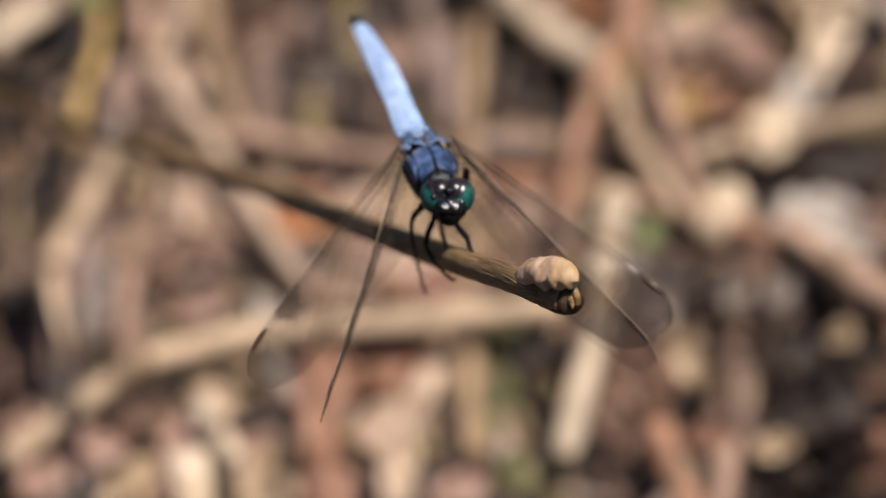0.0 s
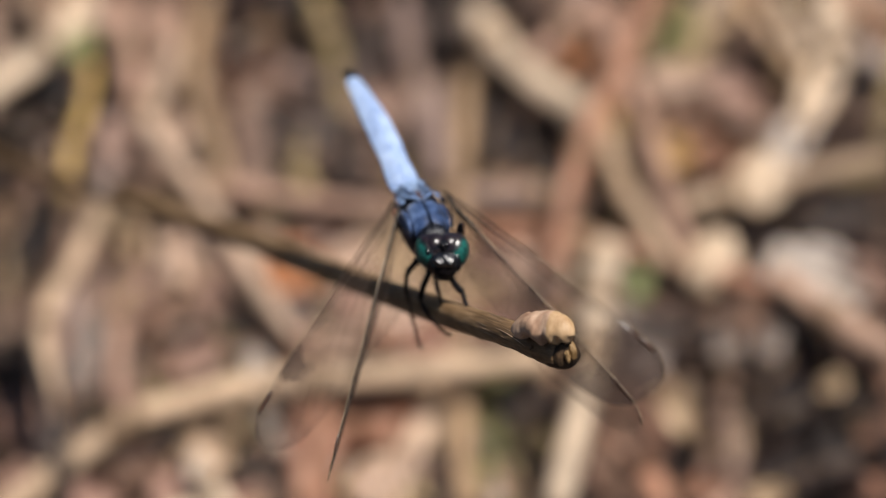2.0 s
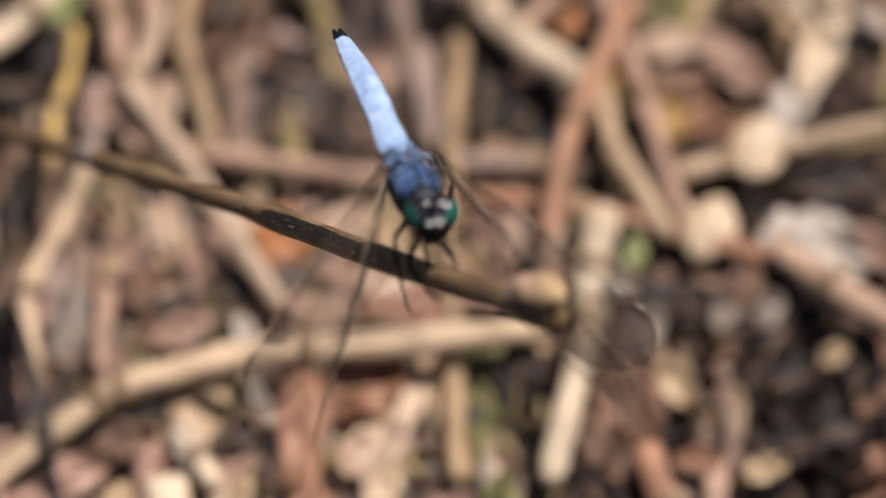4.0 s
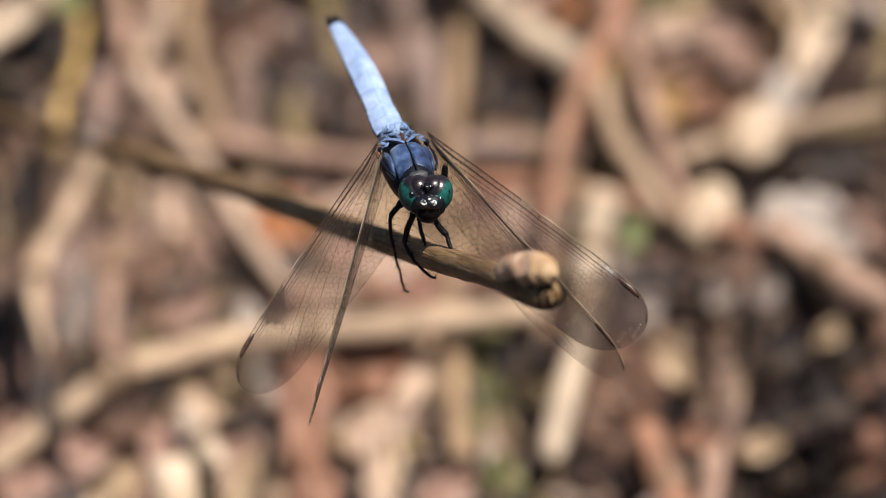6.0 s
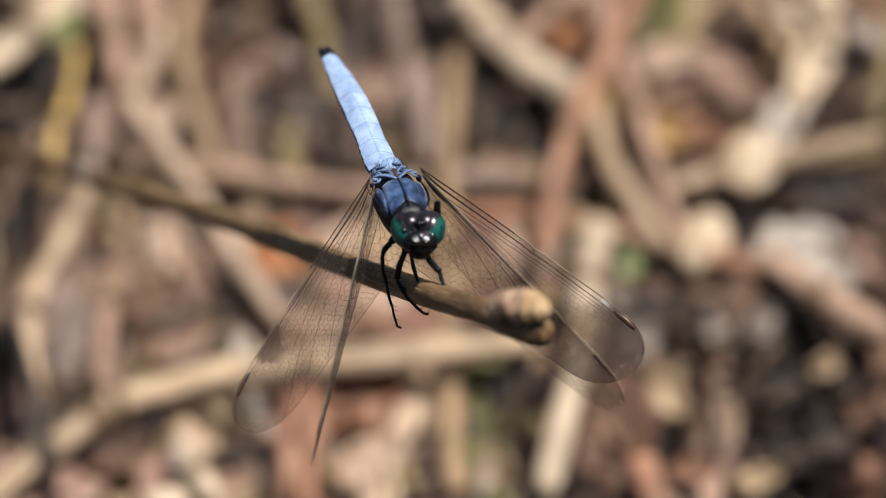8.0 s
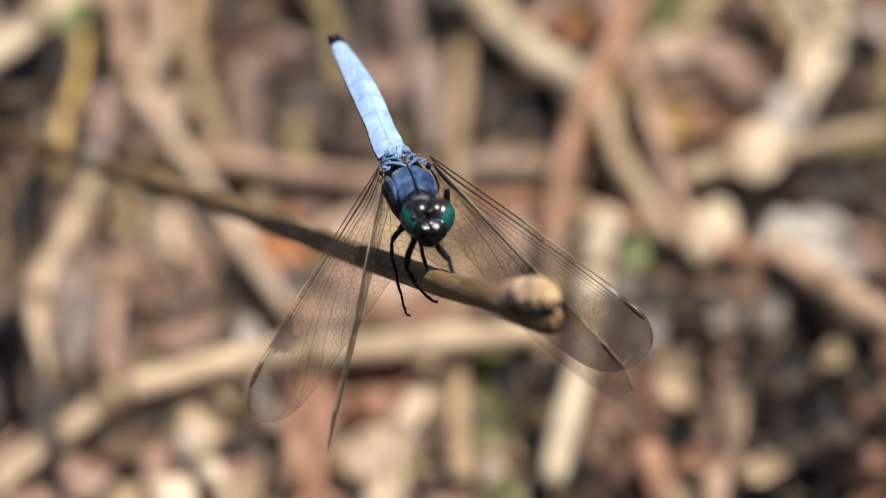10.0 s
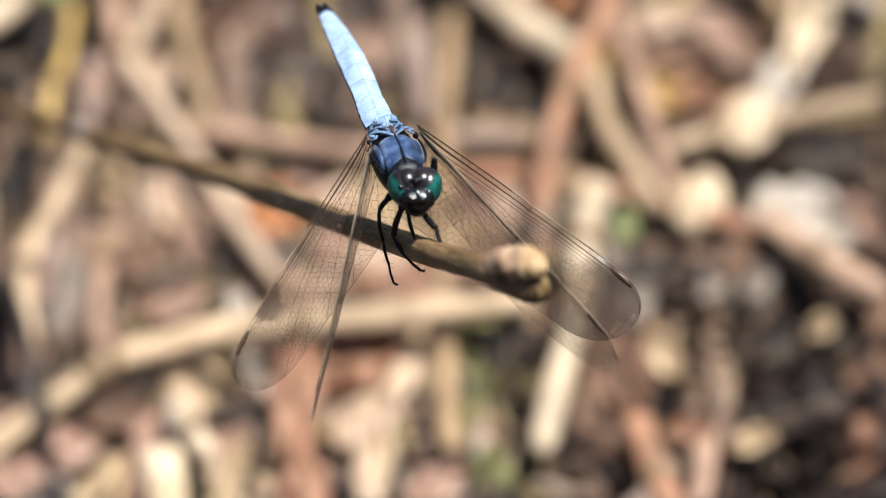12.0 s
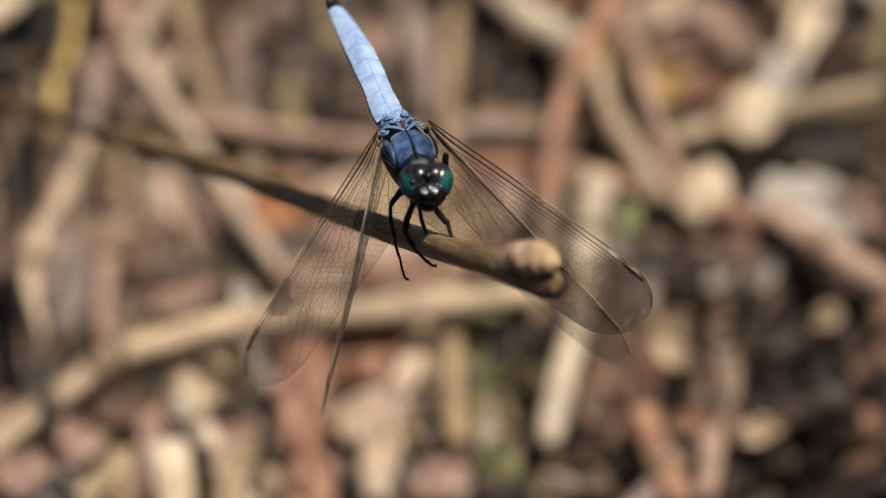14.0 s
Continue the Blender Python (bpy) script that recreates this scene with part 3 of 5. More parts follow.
    stalk([(27.1, 61.6, 26.3), (28.6, 56.5, 24.8), (32.1, 47.5, 22.2)], 2.1, 2.1, RUST, (0.69,))
    stalk([(-9.5, 61.9, 20.4), (-5.9, 69.6, 23.7), (-1.2, 76.6, 25.7)], 1.68, 1.35, PINK, (0.3,))
    stalk([(-0.5, 77.1, 24.8), (0.5, 70.5, 22.9), (1.8, 61.9, 20.4)], 1.48, 1.48, TAN, (0.43,))
    stalk([(-31.6, 65.6, 27.5), (-29.8, 61.9, 26.4), (-27.0, 57.5, 24.1)], 1.35, 1.55, PALE, (0.56,))
    stalk([(39.9, 131.9, 48.2), (44.1, 125.5, 46.4), (47.5, 119.9, 44.9)], 1.21, 1.08, TAN, (0.69,))
    stalk([(45.6, 131.0, 48.9), (47.4, 125.4, 47.4), (49.1, 122.0, 45.5)], 1.14, 1.01, PALE, (0.3,))
    stalk([(52.2, 129.0, 46.4), (55.0, 125.1, 45.4), (60.0, 120.4, 44.1)], 1.35, 1.35, GREY, (0.43,))
    stalk([(55.1, 133.3, 47.6), (57.6, 129.0, 46.4), (60.8, 126.4, 45.7)], 1.35, 1.35, RUST, (0.56,))
    stalk([(7.6, 124.9, 39.3), (8.7, 117.2, 37.2), (9.7, 107.9, 34.6)], 1.88, 1.82, UMBER, (0.69,))
    stalk([(20.6, 81.7, 33.2), (19.8, 77.6, 32.0), (19.4, 73.4, 30.8)], 1.55, 1.35, STRAW, (0.3,))
    stalk([(11.5, 108.7, 35.8), (12.5, 102.0, 33.9), (13.6, 97.0, 31.5)], 1.48, 1.35, PINK, (0.43,))
    stalk([(-36.8, 104.4, 33.6), (-33.9, 96.9, 31.5), (-34.6, 86.0, 28.4)], 1.48, 1.35, UMBER, (0.56,))
    stalk([(-52.7, 108.6, 34.8), (-51.2, 98.5, 32.0), (-53.2, 89.3, 29.4)], 1.68, 1.35, BROWN, (0.69,))
    stalk([(-40.1, 107.8, 34.6), (-38.9, 100.2, 32.5), (-40.0, 92.7, 30.3)], 1.75, 1.48, TAN, (0.3,))
    stalk([(-25.3, 102.0, 31.9), (-23.1, 92.7, 30.3), (-23.8, 86.9, 27.7)], 1.35, 1.35, OLIVE, (0.43,))
    stalk([(-33.2, 104.1, 32.5), (-31.7, 96.9, 31.5), (-30.6, 91.5, 29.0)], 1.35, 1.21, TAN, (0.56,))
    stalk([(52.2, 132.4, 48.3), (52.4, 124.6, 47.2), (52.7, 118.6, 45.6)], 2.02, 1.68, PALE, (0.69,))
    stalk([(-18.1, 129.2, 39.5), (-21.0, 121.4, 38.3), (-21.7, 113.8, 35.3)], 2.02, 1.68, MAUVE, (0.3,))
    stalk([(-22.4, 139.6, 42.3), (-21.7, 131.7, 41.1), (-19.5, 127.5, 39.0)], 1.82, 1.68, BROWN, (0.43,))
    stalk([(-7.9, 139.6, 42.3), (-8.3, 131.0, 39.9), (-8.7, 120.7, 37.1)], 1.82, 1.68, BROWN, (0.56,))
    stalk([(3.5, 103.8, 38.5), (10.0, 102.7, 39.1), (18.6, 102.6, 38.1)], 1.35, 1.21, MAUVE, (0.69,))
    stalk([(-38.1, 72.0, 24.4), (-36.5, 65.5, 22.5), (-35.9, 56.5, 19.8)], 1.48, 1.48, PINK, (0.3,))
    stalk([(-22.3, 66.3, 22.7), (-20.9, 61.4, 21.3), (-19.5, 54.1, 19.1)], 1.48, 1.48, STRAW, (0.43,))
    stalk([(33.6, 88.6, 30.2), (40.1, 87.8, 29.9), (47.2, 85.3, 29.2)], 1.35, 1.21, BROWN, (0.56,))
    stalk([(32.1, 82.9, 26.5), (34.2, 73.8, 23.9), (34.1, 66.5, 21.8)], 2.02, 1.68, UMBER, (0.69,))
    stalk([(6.3, 76.2, 25.6), (9.1, 69.6, 23.7), (10.5, 62.3, 21.5)], 1.35, 1.21, OLIVE, (0.3,))
    leaf((50.5, 117.8, 44.3), 68, 10, 12.9, 5.0, 0.3, HUSK)
    leaf((47.2, 111.9, 40.7), 60, -10, 10.7, 5.3, 0.2, SILVER)
    leaf((42.5, 103.1, 41.3), 75, 5, 8.4, 7.2, -0.5, HUSK)
    leaf((36.1, 92.2, 37.1), 65, 5, 9.0, 6.9, -0.5, HUSK)
    leaf((56.4, 79.3, 26.3), 40, 0, 13, 6, 0.25, LEAF)
    leaf((57.2, 69.4, 23.4), 70, 0, 12, 6, 0.25, LEAF)
    leaf((54.4, 86.1, 28.2), 30, 0, 12, 5, 0.25, LEAF)
    leaf((57.3, 62.0, 21.2), 50, 0, 12, 6, 0.25, RUSSET)
    leaf((49.4, 90.4, 34.6), -25, 4, 14.3, 9.4, 0.08, SILVER)
    leaf((56.6, 91.9, 33.1), -40, 10, 8.6, 5.3, 0.3, ROSE)
    leaf((26.4, 90.1, 34.6), 85, 0, 5.2, 2.9, 0.2, GREEN)
    leaf((-45.7, 119.8, 51.4), 50, 0, 5.4, 3.2, 0.2, GREEN)
    leaf((-46.0, 127.8, 50.1), 70, 0, 9.0, 4.6, 0.3, HUSK)
    leaf((-20.2, 103.5, 36.4), 10, 0, 6.4, 3.8, 0.2, MOSS)
    leaf((25.1, 115.7, 41.8), -60, 0, 7.9, 4.5, 0.4, OCHRE)
    leaf((31.3, 110.7, 39.4), -50, 0, 6.4, 4.5, 0.4, OCHRE)
    leaf((18.9, 127.3, 43.9), 80, 0, 7.9, 4.8, 0.3, EMBER)
    leaf((32.5, 122.0, 42.5), 5, 0, 10.7, 3.8, 0.2, BLUSH)
    leaf((38.3, 121.4, 41.3), -15, 0, 9.3, 4.5, 0.2, ROSE)
    leaf((40.5, 117.6, 40.3), -30, 0, 7.9, 3.8, 0.2, ROSE)
    leaf((33.6, 118.0, 39.4), 10, 0, 10.0, 3.8, 0.2, LEAF)
    leaf((37.5, 111.7, 37.7), 10, 0, 8.6, 4.5, 0.2, RUSSET)
    leaf((31.2, 130.0, 42.7), 70, 0, 10.7, 6.8, 0.3, MOSS)
    leaf((31.2, 71.0, 29.0), -65, 10, 7.8, 5.0, 0.2, DRY)
    leaf((-18.1, 95.1, 33.0), 20, 10, 8.6, 7.5, 0.3, EMBER)
    leaf((-5.8, 120.6, 39.1), 80, 0, 7.2, 4.5, 0.3, ROSE)
    leaf((-16.3, 64.4, 28.1), 88, 0, 18.6, 7.1, -0.5, TERRA)
    leaf((-8.1, 71.8, 28.3), 20, 0, 12.2, 9.0, 0.4, RUSSET)
    leaf((-0.2, 83.8, 31.8), 8, 0, 17.2, 5.3, 0.3, RUSSET)
    leaf((-22.9, 74.9, 33.2), -75, 0, 7.9, 3.0, 0.5, SILVER)
    leaf((-21.3, 67.6, 30.1), -65, 0, 8.6, 1.7, 0.4, SILVER)
    leaf((-23.8, 64.4, 26.2), 10, 0, 8.6, 3.0, 0.2, SHADE_DARK)
    leaf((-27.4, 73.0, 28.7), -50, 0, 8.6, 4.5, 0.3, DRY)
    leaf((-51.2, 99.1, 36.1), 80, 0, 12.2, 5.3, 0.3, SHADE_DARK)
    leaf((40.3, 86.0, 32.4), 80, 0, 7.2, 5.3, 0.4, LEAF)
    leaf((13.5, 94.3, 33.8), 60, 0, 10.7, 7.5, 0.2, BLUSH)
    leaf((11.6, 73.5, 28.8), 80, 0, 9.3, 6.8, 0.2, SHADE_DARK)
    leaf((-11.6, 83.4, 30.7), 5, 0, 12.2, 4.5, 0.2, BLUSH)
    leaf((-0.2, 82.2, 31.3), 5, 0, 12.2, 3.8, 0.2, ROSE)
    leaf((-34.0, 114.9, 38.6), 60, 0, 10.7, 5.3, 0.2, BLUSH)
    leaf((-23.2, 122.2, 40.6), 60, 0, 10.7, 9.0, 0.2, LEAF)
    leaf((-23.1, 98.5, 34.0), 60, 0, 9.3, 4.5, 0.2, BLUSH)
    leaf((-10.9, 97.2, 33.6), 20, 0, 10.7, 4.5, 0.2, BLUSH)
    leaf((-15.2, 101.4, 34.8), 30, 0, 8.6, 3.8, 0.2, ROSE)
    leaf((22.6, 63.8, 24.0), -60, 0, 12.2, 6.0, 0.2, LEAF)
    leaf((23.4, 70.3, 26.9), -70, 0, 10.7, 5.3, 0.2, LEAF)
    leaf((7.0, 73.6, 26.8), 86, 0, 11.5, 5.0, 0.2, MOSS)
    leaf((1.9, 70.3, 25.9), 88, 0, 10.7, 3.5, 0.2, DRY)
    # many blackish leaves from here on stand in for shade between stalks
    leaf((29.2, 84.4, 30.0), 20, 0, 10.7, 6.0, 0.2, SHADE_DARK)
    leaf((-51.3, 116.9, 41.1), 12, 0, 12.2, 6.0, 0.2, SHADE_DARK)
    leaf((8.3, 116.2, 40.9), 82, 0, 14.3, 6.8, 0.2, SHADE_DARK)
    leaf((14.0, 113.7, 39.2), 60, 0, 10.7, 6.0, 0.2, SHADE_DARK)
    leaf((-19.2, 113.6, 39.2), 70, 0, 9.3, 4.5, 0.2, SHADE_DARK)
    leaf((-7.9, 129.9, 42.7), 70, 0, 10.0, 4.5, 0.2, SHADE_DARK)
    leaf((-28.6, 116.5, 40.0), 65, 0, 7.9, 3.0, 0.2, SHADE_DARK)
    leaf((-10.9, 113.7, 38.2), 80, 0, 8.6, 3.8, 0.2, SHADE_DARK)
    leaf((-52.6, 95.1, 33.0), 70, 0, 9.3, 3.8, 0.2, SHADE_DARK)
    leaf((56.8, 121.4, 41.4), 60, 0, 7.9, 5.3, 0.2, SHADE_DARK)
    leaf((52.5, 100.7, 35.6), 4, 0, 13.6, 5.7, 0.2, SHADE_DARK)
    leaf((5.8, 124.7, 43.2), 70, 0, 10.7, 5.3, 0.2, SHADE_DARK)
    leaf((37.4, 107.0, 36.4), 20, 0, 8.6, 3.8, 0.2, SHADE_DARK)
    leaf((-53.8, 79.2, 30.4), 85, 0, 11.5, 4.5, 0.2, SHADE_DARK)
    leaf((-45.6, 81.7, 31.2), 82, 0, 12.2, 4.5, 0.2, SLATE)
    leaf((-46.3, 71.0, 28.1), 70, 0, 7.2, 3.8, 0.2, SHADE_DARK)
    leaf((-32.4, 84.2, 30.9), 20, 0, 7.2, 3.8, 0.2, SHADE_DARK)
    leaf((-36.6, 67.7, 26.1), 25, 0, 9.3, 3.5, 0.2, SHADE_DARK)
    leaf((-19.5, 62.1, 24.5), 80, 0, 7.9, 3.5, 0.2, SHADE_DARK)
    leaf((-23.8, 87.6, 30.9), 20, 0, 7.9, 4.5, 0.2, SHADE_DARK)
    leaf((-31.0, 81.3, 30.1), 30, 0, 8.6, 4.5, 0.2, ROSE)
    leaf((7.7, 76.9, 27.8), 80, 0, 8.6, 4.5, 0.2, MOSS)
    leaf((25.1, 69.5, 26.6), -60, 0, 13.6, 8.3, 0.3, LEAF)
    leaf((-29.5, 61.1, 26.2), -60, 0, 9.3, 3.8, 0.3, SILVER)
    leaf((-5.2, 62.0, 25.5), 70, 0, 10.0, 3.8, 0.3, BLUSH)
    leaf((-9.2, 61.2, 26.2), 60, 0, 6.4, 3.8, 0.3, BLUSH)
    leaf((-31.7, 97.6, 34.7), 88, 0, 10.0, 4.5, 0.2, BLUSH)
    leaf((-38.5, 86.7, 31.6), 60, 0, 7.9, 4.5, 0.3, LEAF)
    leaf((-5.2, 86.7, 33.6), 20, 0, 9.3, 5.3, 0.3, BLUSH)
    leaf((7.7, 85.0, 33.1), 5, 0, 10.7, 4.5, 0.3, ROSE)
    leaf((-38.0, 65.3, 25.4), 20, 0, 7.9, 6.0, 0.3, LEAF)
    leaf((-40.4, 111.7, 40.7), 0, 0, 7.2, 3.8, 0.3, ROSE)
    leaf((51.6, 76.4, 28.8), 40, 0, 4.6, 3.0, 0.3, DRY)
    leaf((42.4, 59.0, 24.6), 15, 0, 5.8, 3.6, 0.3, DRY)
    leaf((34.0, 61.4, 24.3), 10, 0, 6.4, 3.8, 0.3, RUSSET)
    leaf((37.6, 82.0, 31.2), 80, 0, 5.2, 3.6, 0.4, SLATE)
    leaf((43.4, 82.6, 31.0), 60, 0, 5.0, 4.2, 0.4, SLATE)
    leaf((27.0, 80.2, 29.7), 40, 0, 7.2, 4.5, 0.4, SLATE)
    leaf((24.9, 86.4, 32.5), -50, 0, 6.4, 2.7, 0.4, SLATE)
    leaf((9.1, 68.8, 24.4), 70, 0, 8.6, 5.3, 0.3, MOSS)
    leaf((4.8, 64.7, 23.2), 80, 0, 7.9, 4.5, 0.3, MOSS)
    leaf((-33.9, 88.5, 30.1), 30, 0, 8.6, 5.3, 0.3, LEAF)
    leaf((-39.6, 93.5, 31.5), 60, 0, 7.9, 6.0, 0.3, ROSE)
    leaf((-21.7, 116.3, 37.9), 80, 0, 10.0, 7.5, 0.3, SHADE_DARK)
    leaf((-51.0, 83.5, 28.7), 60, 0, 8.6, 6.8, 0.3, ROSE)
    leaf((-53.1, 73.6, 25.8), 60, 0, 9.3, 7.5, 0.3, ROSE)
    leaf((-15.2, 83.5, 29.7), 10, 0, 10.0, 6.0, 0.3, ROSE)
    leaf((-28.8, 91.8, 31.1), 70, 0, 8.6, 5.3, 0.3, ROSE)
    leaf((16.4, 88.6, 30.1), 40, 0, 8.6, 6.0, 0.3, ROSE)
    leaf((55.0, 119.0, 38.7), 40, 0, 8.6, 6.0, 0.3, ROSE)
    leaf((28.4, 71.2, 26.1), -30, 0, 10.7, 6.8, 0.3, SHADE_DARK)
    leaf((47.7, 74.5, 27.1), 30, 0, 8.6, 5.3, 0.3, SHADE_DARK)
    leaf((51.9, 66.3, 24.7), 10, 0, 8.6, 5.3, 0.3, SHADE_DARK)
    leaf((50.8, 86.1, 30.4), 30, 0, 7.9, 4.5, 0.3, SHADE_DARK)
    leaf((-44.4, 60.4, 24.0), 20, 0, 8.6, 6.0, 0.3, ROSE)
    leaf((-33.7, 62.1, 23.5), 70, 0, 9.3, 6.0, 0.3, ROSE)
    leaf((-53.8, 76.8, 27.8), 50, 0, 8.6, 6.0, 0.3, ROSE)
    leaf((-46.0, 80.1, 28.7), 70, 0, 7.9, 4.5, 0.3, ROSE)
    leaf((-31.6, 70.3, 25.9), 60, 0, 9.3, 3.0, 0.3, DRY)
    leaf((-38.0, 68.6, 25.4), 30, 0, 8.6, 3.0, 0.3, SHADE_DARK)
    leaf((-53.0, 64.5, 24.2), 30, 0, 7.9, 5.3, 0.3, ROSE)
    leaf((-24.5, 61.3, 23.2), 20, 0, 8.6, 3.3, 0.3, ROSE)
    leaf((-39.5, 76.0, 27.5), 60, 0, 6.4, 3.8, 0.3, ROSE)
    leaf((-33.8, 81.0, 29.0), 10, 0, 7.9, 4.5, 0.3, LEAF)
    leaf((40.0, 81.1, 29.0), 30, 0, 8.6, 5.3, 0.3, SHADE_DARK)
    leaf((45.0, 81.1, 29.0), 60, 0, 7.9, 5.3, 0.3, SHADE_DARK)
    leaf((40.6, 72.9, 26.6), 80, 0, 8.6, 5.3, 0.3, SHADE_DARK)
    leaf((46.1, 63.9, 24.0), 30, 0, 8.6, 5.3, 0.3, SHADE_DARK)
    leaf((54.9, 76.2, 27.6), 80, 0, 8.6, 5.3, 0.3, SHADE_DARK)
    leaf((34.3, 84.4, 30.0), 10, 0, 7.9, 4.5, 0.3, SHADE_DARK)
    leaf((-50.8, 56.3, 22.8), 30, 0, 9.3, 6.0, 0.3, ROSE)
    leaf((-42.2, 54.3, 22.2), 50, 0, 10.7, 3.0, 0.3, DRY)
    leaf((-33.7, 55.5, 22.6), 60, 0, 8.6, 6.0, 0.3, ROSE)
    leaf((-24.5, 54.7, 22.3), 70, 0, 12.2, 3.3, 0.3, DRY)
    leaf((-15.2, 53.1, 22.8), 80, 0, 10.0, 6.8, -0.4, TERRA)
    leaf((-6.0, 55.2, 22.4), 75, 0, 12.9, 3.8, 0.3, DRY)
    leaf((1.9, 54.0, 22.1), 30, 0, 8.6, 5.3, 0.3, ROSE)
    leaf((9.0, 56.5, 21.8), 80, 0, 8.6, 5.3, 0.3, MOSS)
    leaf((-0.1, 90.1, 32.6), 10, 0, 10.7, 7.5, 0.3, DRY)
    leaf((-5.9, 96.0, 33.3), 40, 0, 9.3, 6.0, 0.3, DRY)
    leaf((9.2, 96.4, 34.4), 60, 0, 10.0, 6.8, 0.3, ROSE)
    leaf((5.6, 89.3, 32.3), 0, 0, 9.3, 6.0, 0.3, DRY)
    leaf((-9.5, 90.1, 32.6), 20, 0, 8.6, 6.0, 0.3, ROSE)
    leaf((-2.2, 102.7, 35.2), 60, 0, 7.9, 6.0, 0.3, DRY)
    leaf((-8.1, 63.8, 24.0), 65, 0, 10.7, 3.3, 0.3, DRY)
    leaf((-5.2, 86.0, 30.4), 40, 0, 7.9, 4.5, 0.3, ROSE)


bank_litter()


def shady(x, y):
    """Dark parts of the bank with hardly anything pale; dark materials there stand in for shade."""
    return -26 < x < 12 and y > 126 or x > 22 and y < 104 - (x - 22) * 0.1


def loose_stalks():
    """Thin broken stalks strewn over the bank."""
    rng = random.Random(11)
    kinds = [BROWN, TAN, BROWN, RUST, BROWN, OLIVE, BROWN, PINK, BROWN, GREY]
    for i in range(130):
        x, y = rng.uniform(-75, 75), rng.uniform(40, 168)
        if shady(x, y) and i % 3:
            continue
        a, n = rng.gauss(1.45, 0.75), rng.uniform(14, 48)
        r = rng.uniform(0.5, 1.4)
        pts = []
        for k in (-0.5, 0, 0.5):
            px, py = x + math.cos(a) * n * k + rng.uniform(-1.5, 1.5), y + math.sin(a) * n * k
            pts.append((px, py, bank(px * MM, py * MM) / MM + r * 0.5 + rng.uniform(-0.5, 3.0)))
        # dark brown in the shady parts: shade by choice of colour
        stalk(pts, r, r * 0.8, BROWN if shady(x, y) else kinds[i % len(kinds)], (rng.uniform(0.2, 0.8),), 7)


def loose_blades():
    """Flat dry grass blades, most of them lying up the slope."""
    rng = random.Random(21)
    kinds = [BROWN, TAN, BROWN, PINK, BROWN, OLIVE, TAN, BROWN, RUST]
    for i in range(90):
        x, y = rng.uniform(-75, 75), rng.uniform(45, 165)
        if shady(x, y):
            continue
        a, n = rng.gauss(1.55, 0.35), rng.uniform(25, 60)
        r = rng.uniform(1.2, 2.3)
        pts = []
        for k in (-0.5, -0.1, 0.2, 0.5):
            px, py = x + math.cos(a) * n * k + rng.uniform(-2, 2), y + math.sin(a) * n * k
            pts.append((px, py, bank(px * MM, py * MM) / MM + 0.3 + rng.uniform(-0.3, 2.0)))
        stalk(pts, r, r * 0.6, kinds[i % len(kinds)], (), 8, 0.2, "grass_blade")


def thin_blades():
    """Narrow grass blades and stem splinters, lying over the dead leaves."""
    rng = random.Random(47)
    kinds = [TAN, OLIVE, BROWN, PINK, GREY, RUST, BLUSH_STALK, OLIVE]
    for i in range(120):
        x, y = (rng.uniform(-60, 16), rng.uniform(58, 104)) if i < 80 else (rng.uniform(-62, 62), rng.uniform(56, 150))
        if shady(x, y) or x < -40:
            continue
        a, n = rng.gauss(1.6, 0.38), rng.uniform(14, 40)
        r = rng.uniform(0.45, 1.15)
        pts = []
        for k in (-0.5, -0.1, 0.2, 0.5):
            px, py = x + math.cos(a) * n * k + rng.uniform(-1.2, 1.2), y + math.sin(a) * n * k
            pts.append((px, py, bank(px * MM, py * MM) / MM + rng.uniform(2.0, 4.5)))
        stalk(pts, r, r * 0.5, kinds[i % len(kinds)], (), 8, 0.25, "grass_blade")


def loose_sheaths():
    """Broad papery leaf sheaths, lying close on the bank between the stalks."""
    rng = random.Random(33)
    kinds = [ROSE, LEAF, LEAF, DRY, RUSSET, BLUSH, MOSS, LEAF]
    for i in range(165):
        x, y = (rng.uniform(-62, 62), rng.uniform(52, 155)) if i < 110 else (rng.uniform(-60, 14), rng.uniform(56, 92))
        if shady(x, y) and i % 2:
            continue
        # shady parts get mostly the near-black leaf colour as painted shade
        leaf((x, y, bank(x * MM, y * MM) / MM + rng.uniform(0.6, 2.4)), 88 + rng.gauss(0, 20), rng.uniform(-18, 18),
             rng.uniform(15, 32), rng.uniform(2.0, 4.4), rng.uniform(-0.3, 0.3), (SHADE_DARK, SHADE_DARK, RUSSET)[i % 3] if shady(x, y) else kinds[i % len(kinds)])


def loose_leaves():
    rng = random.Random(5)
    kinds = [LEAF, LEAF, ROSE, LEAF, MOSS, LEAF, RUSSET]
    for i in range(60):
        x, y = rng.uniform(-75, 75), rng.uniform(40, 168)
        leaf((x, y, bank(x * MM, y * MM) / MM + rng.uniform(0.3, 2.0)), rng.uniform(0, 360), rng.uniform(-30, 30),
             rng.uniform(6, 14), rng.uniform(3, 7), rng.uniform(-0.8, 1.2), SHADE_DARK if shady(x, y) else kinds[i % len(kinds)])


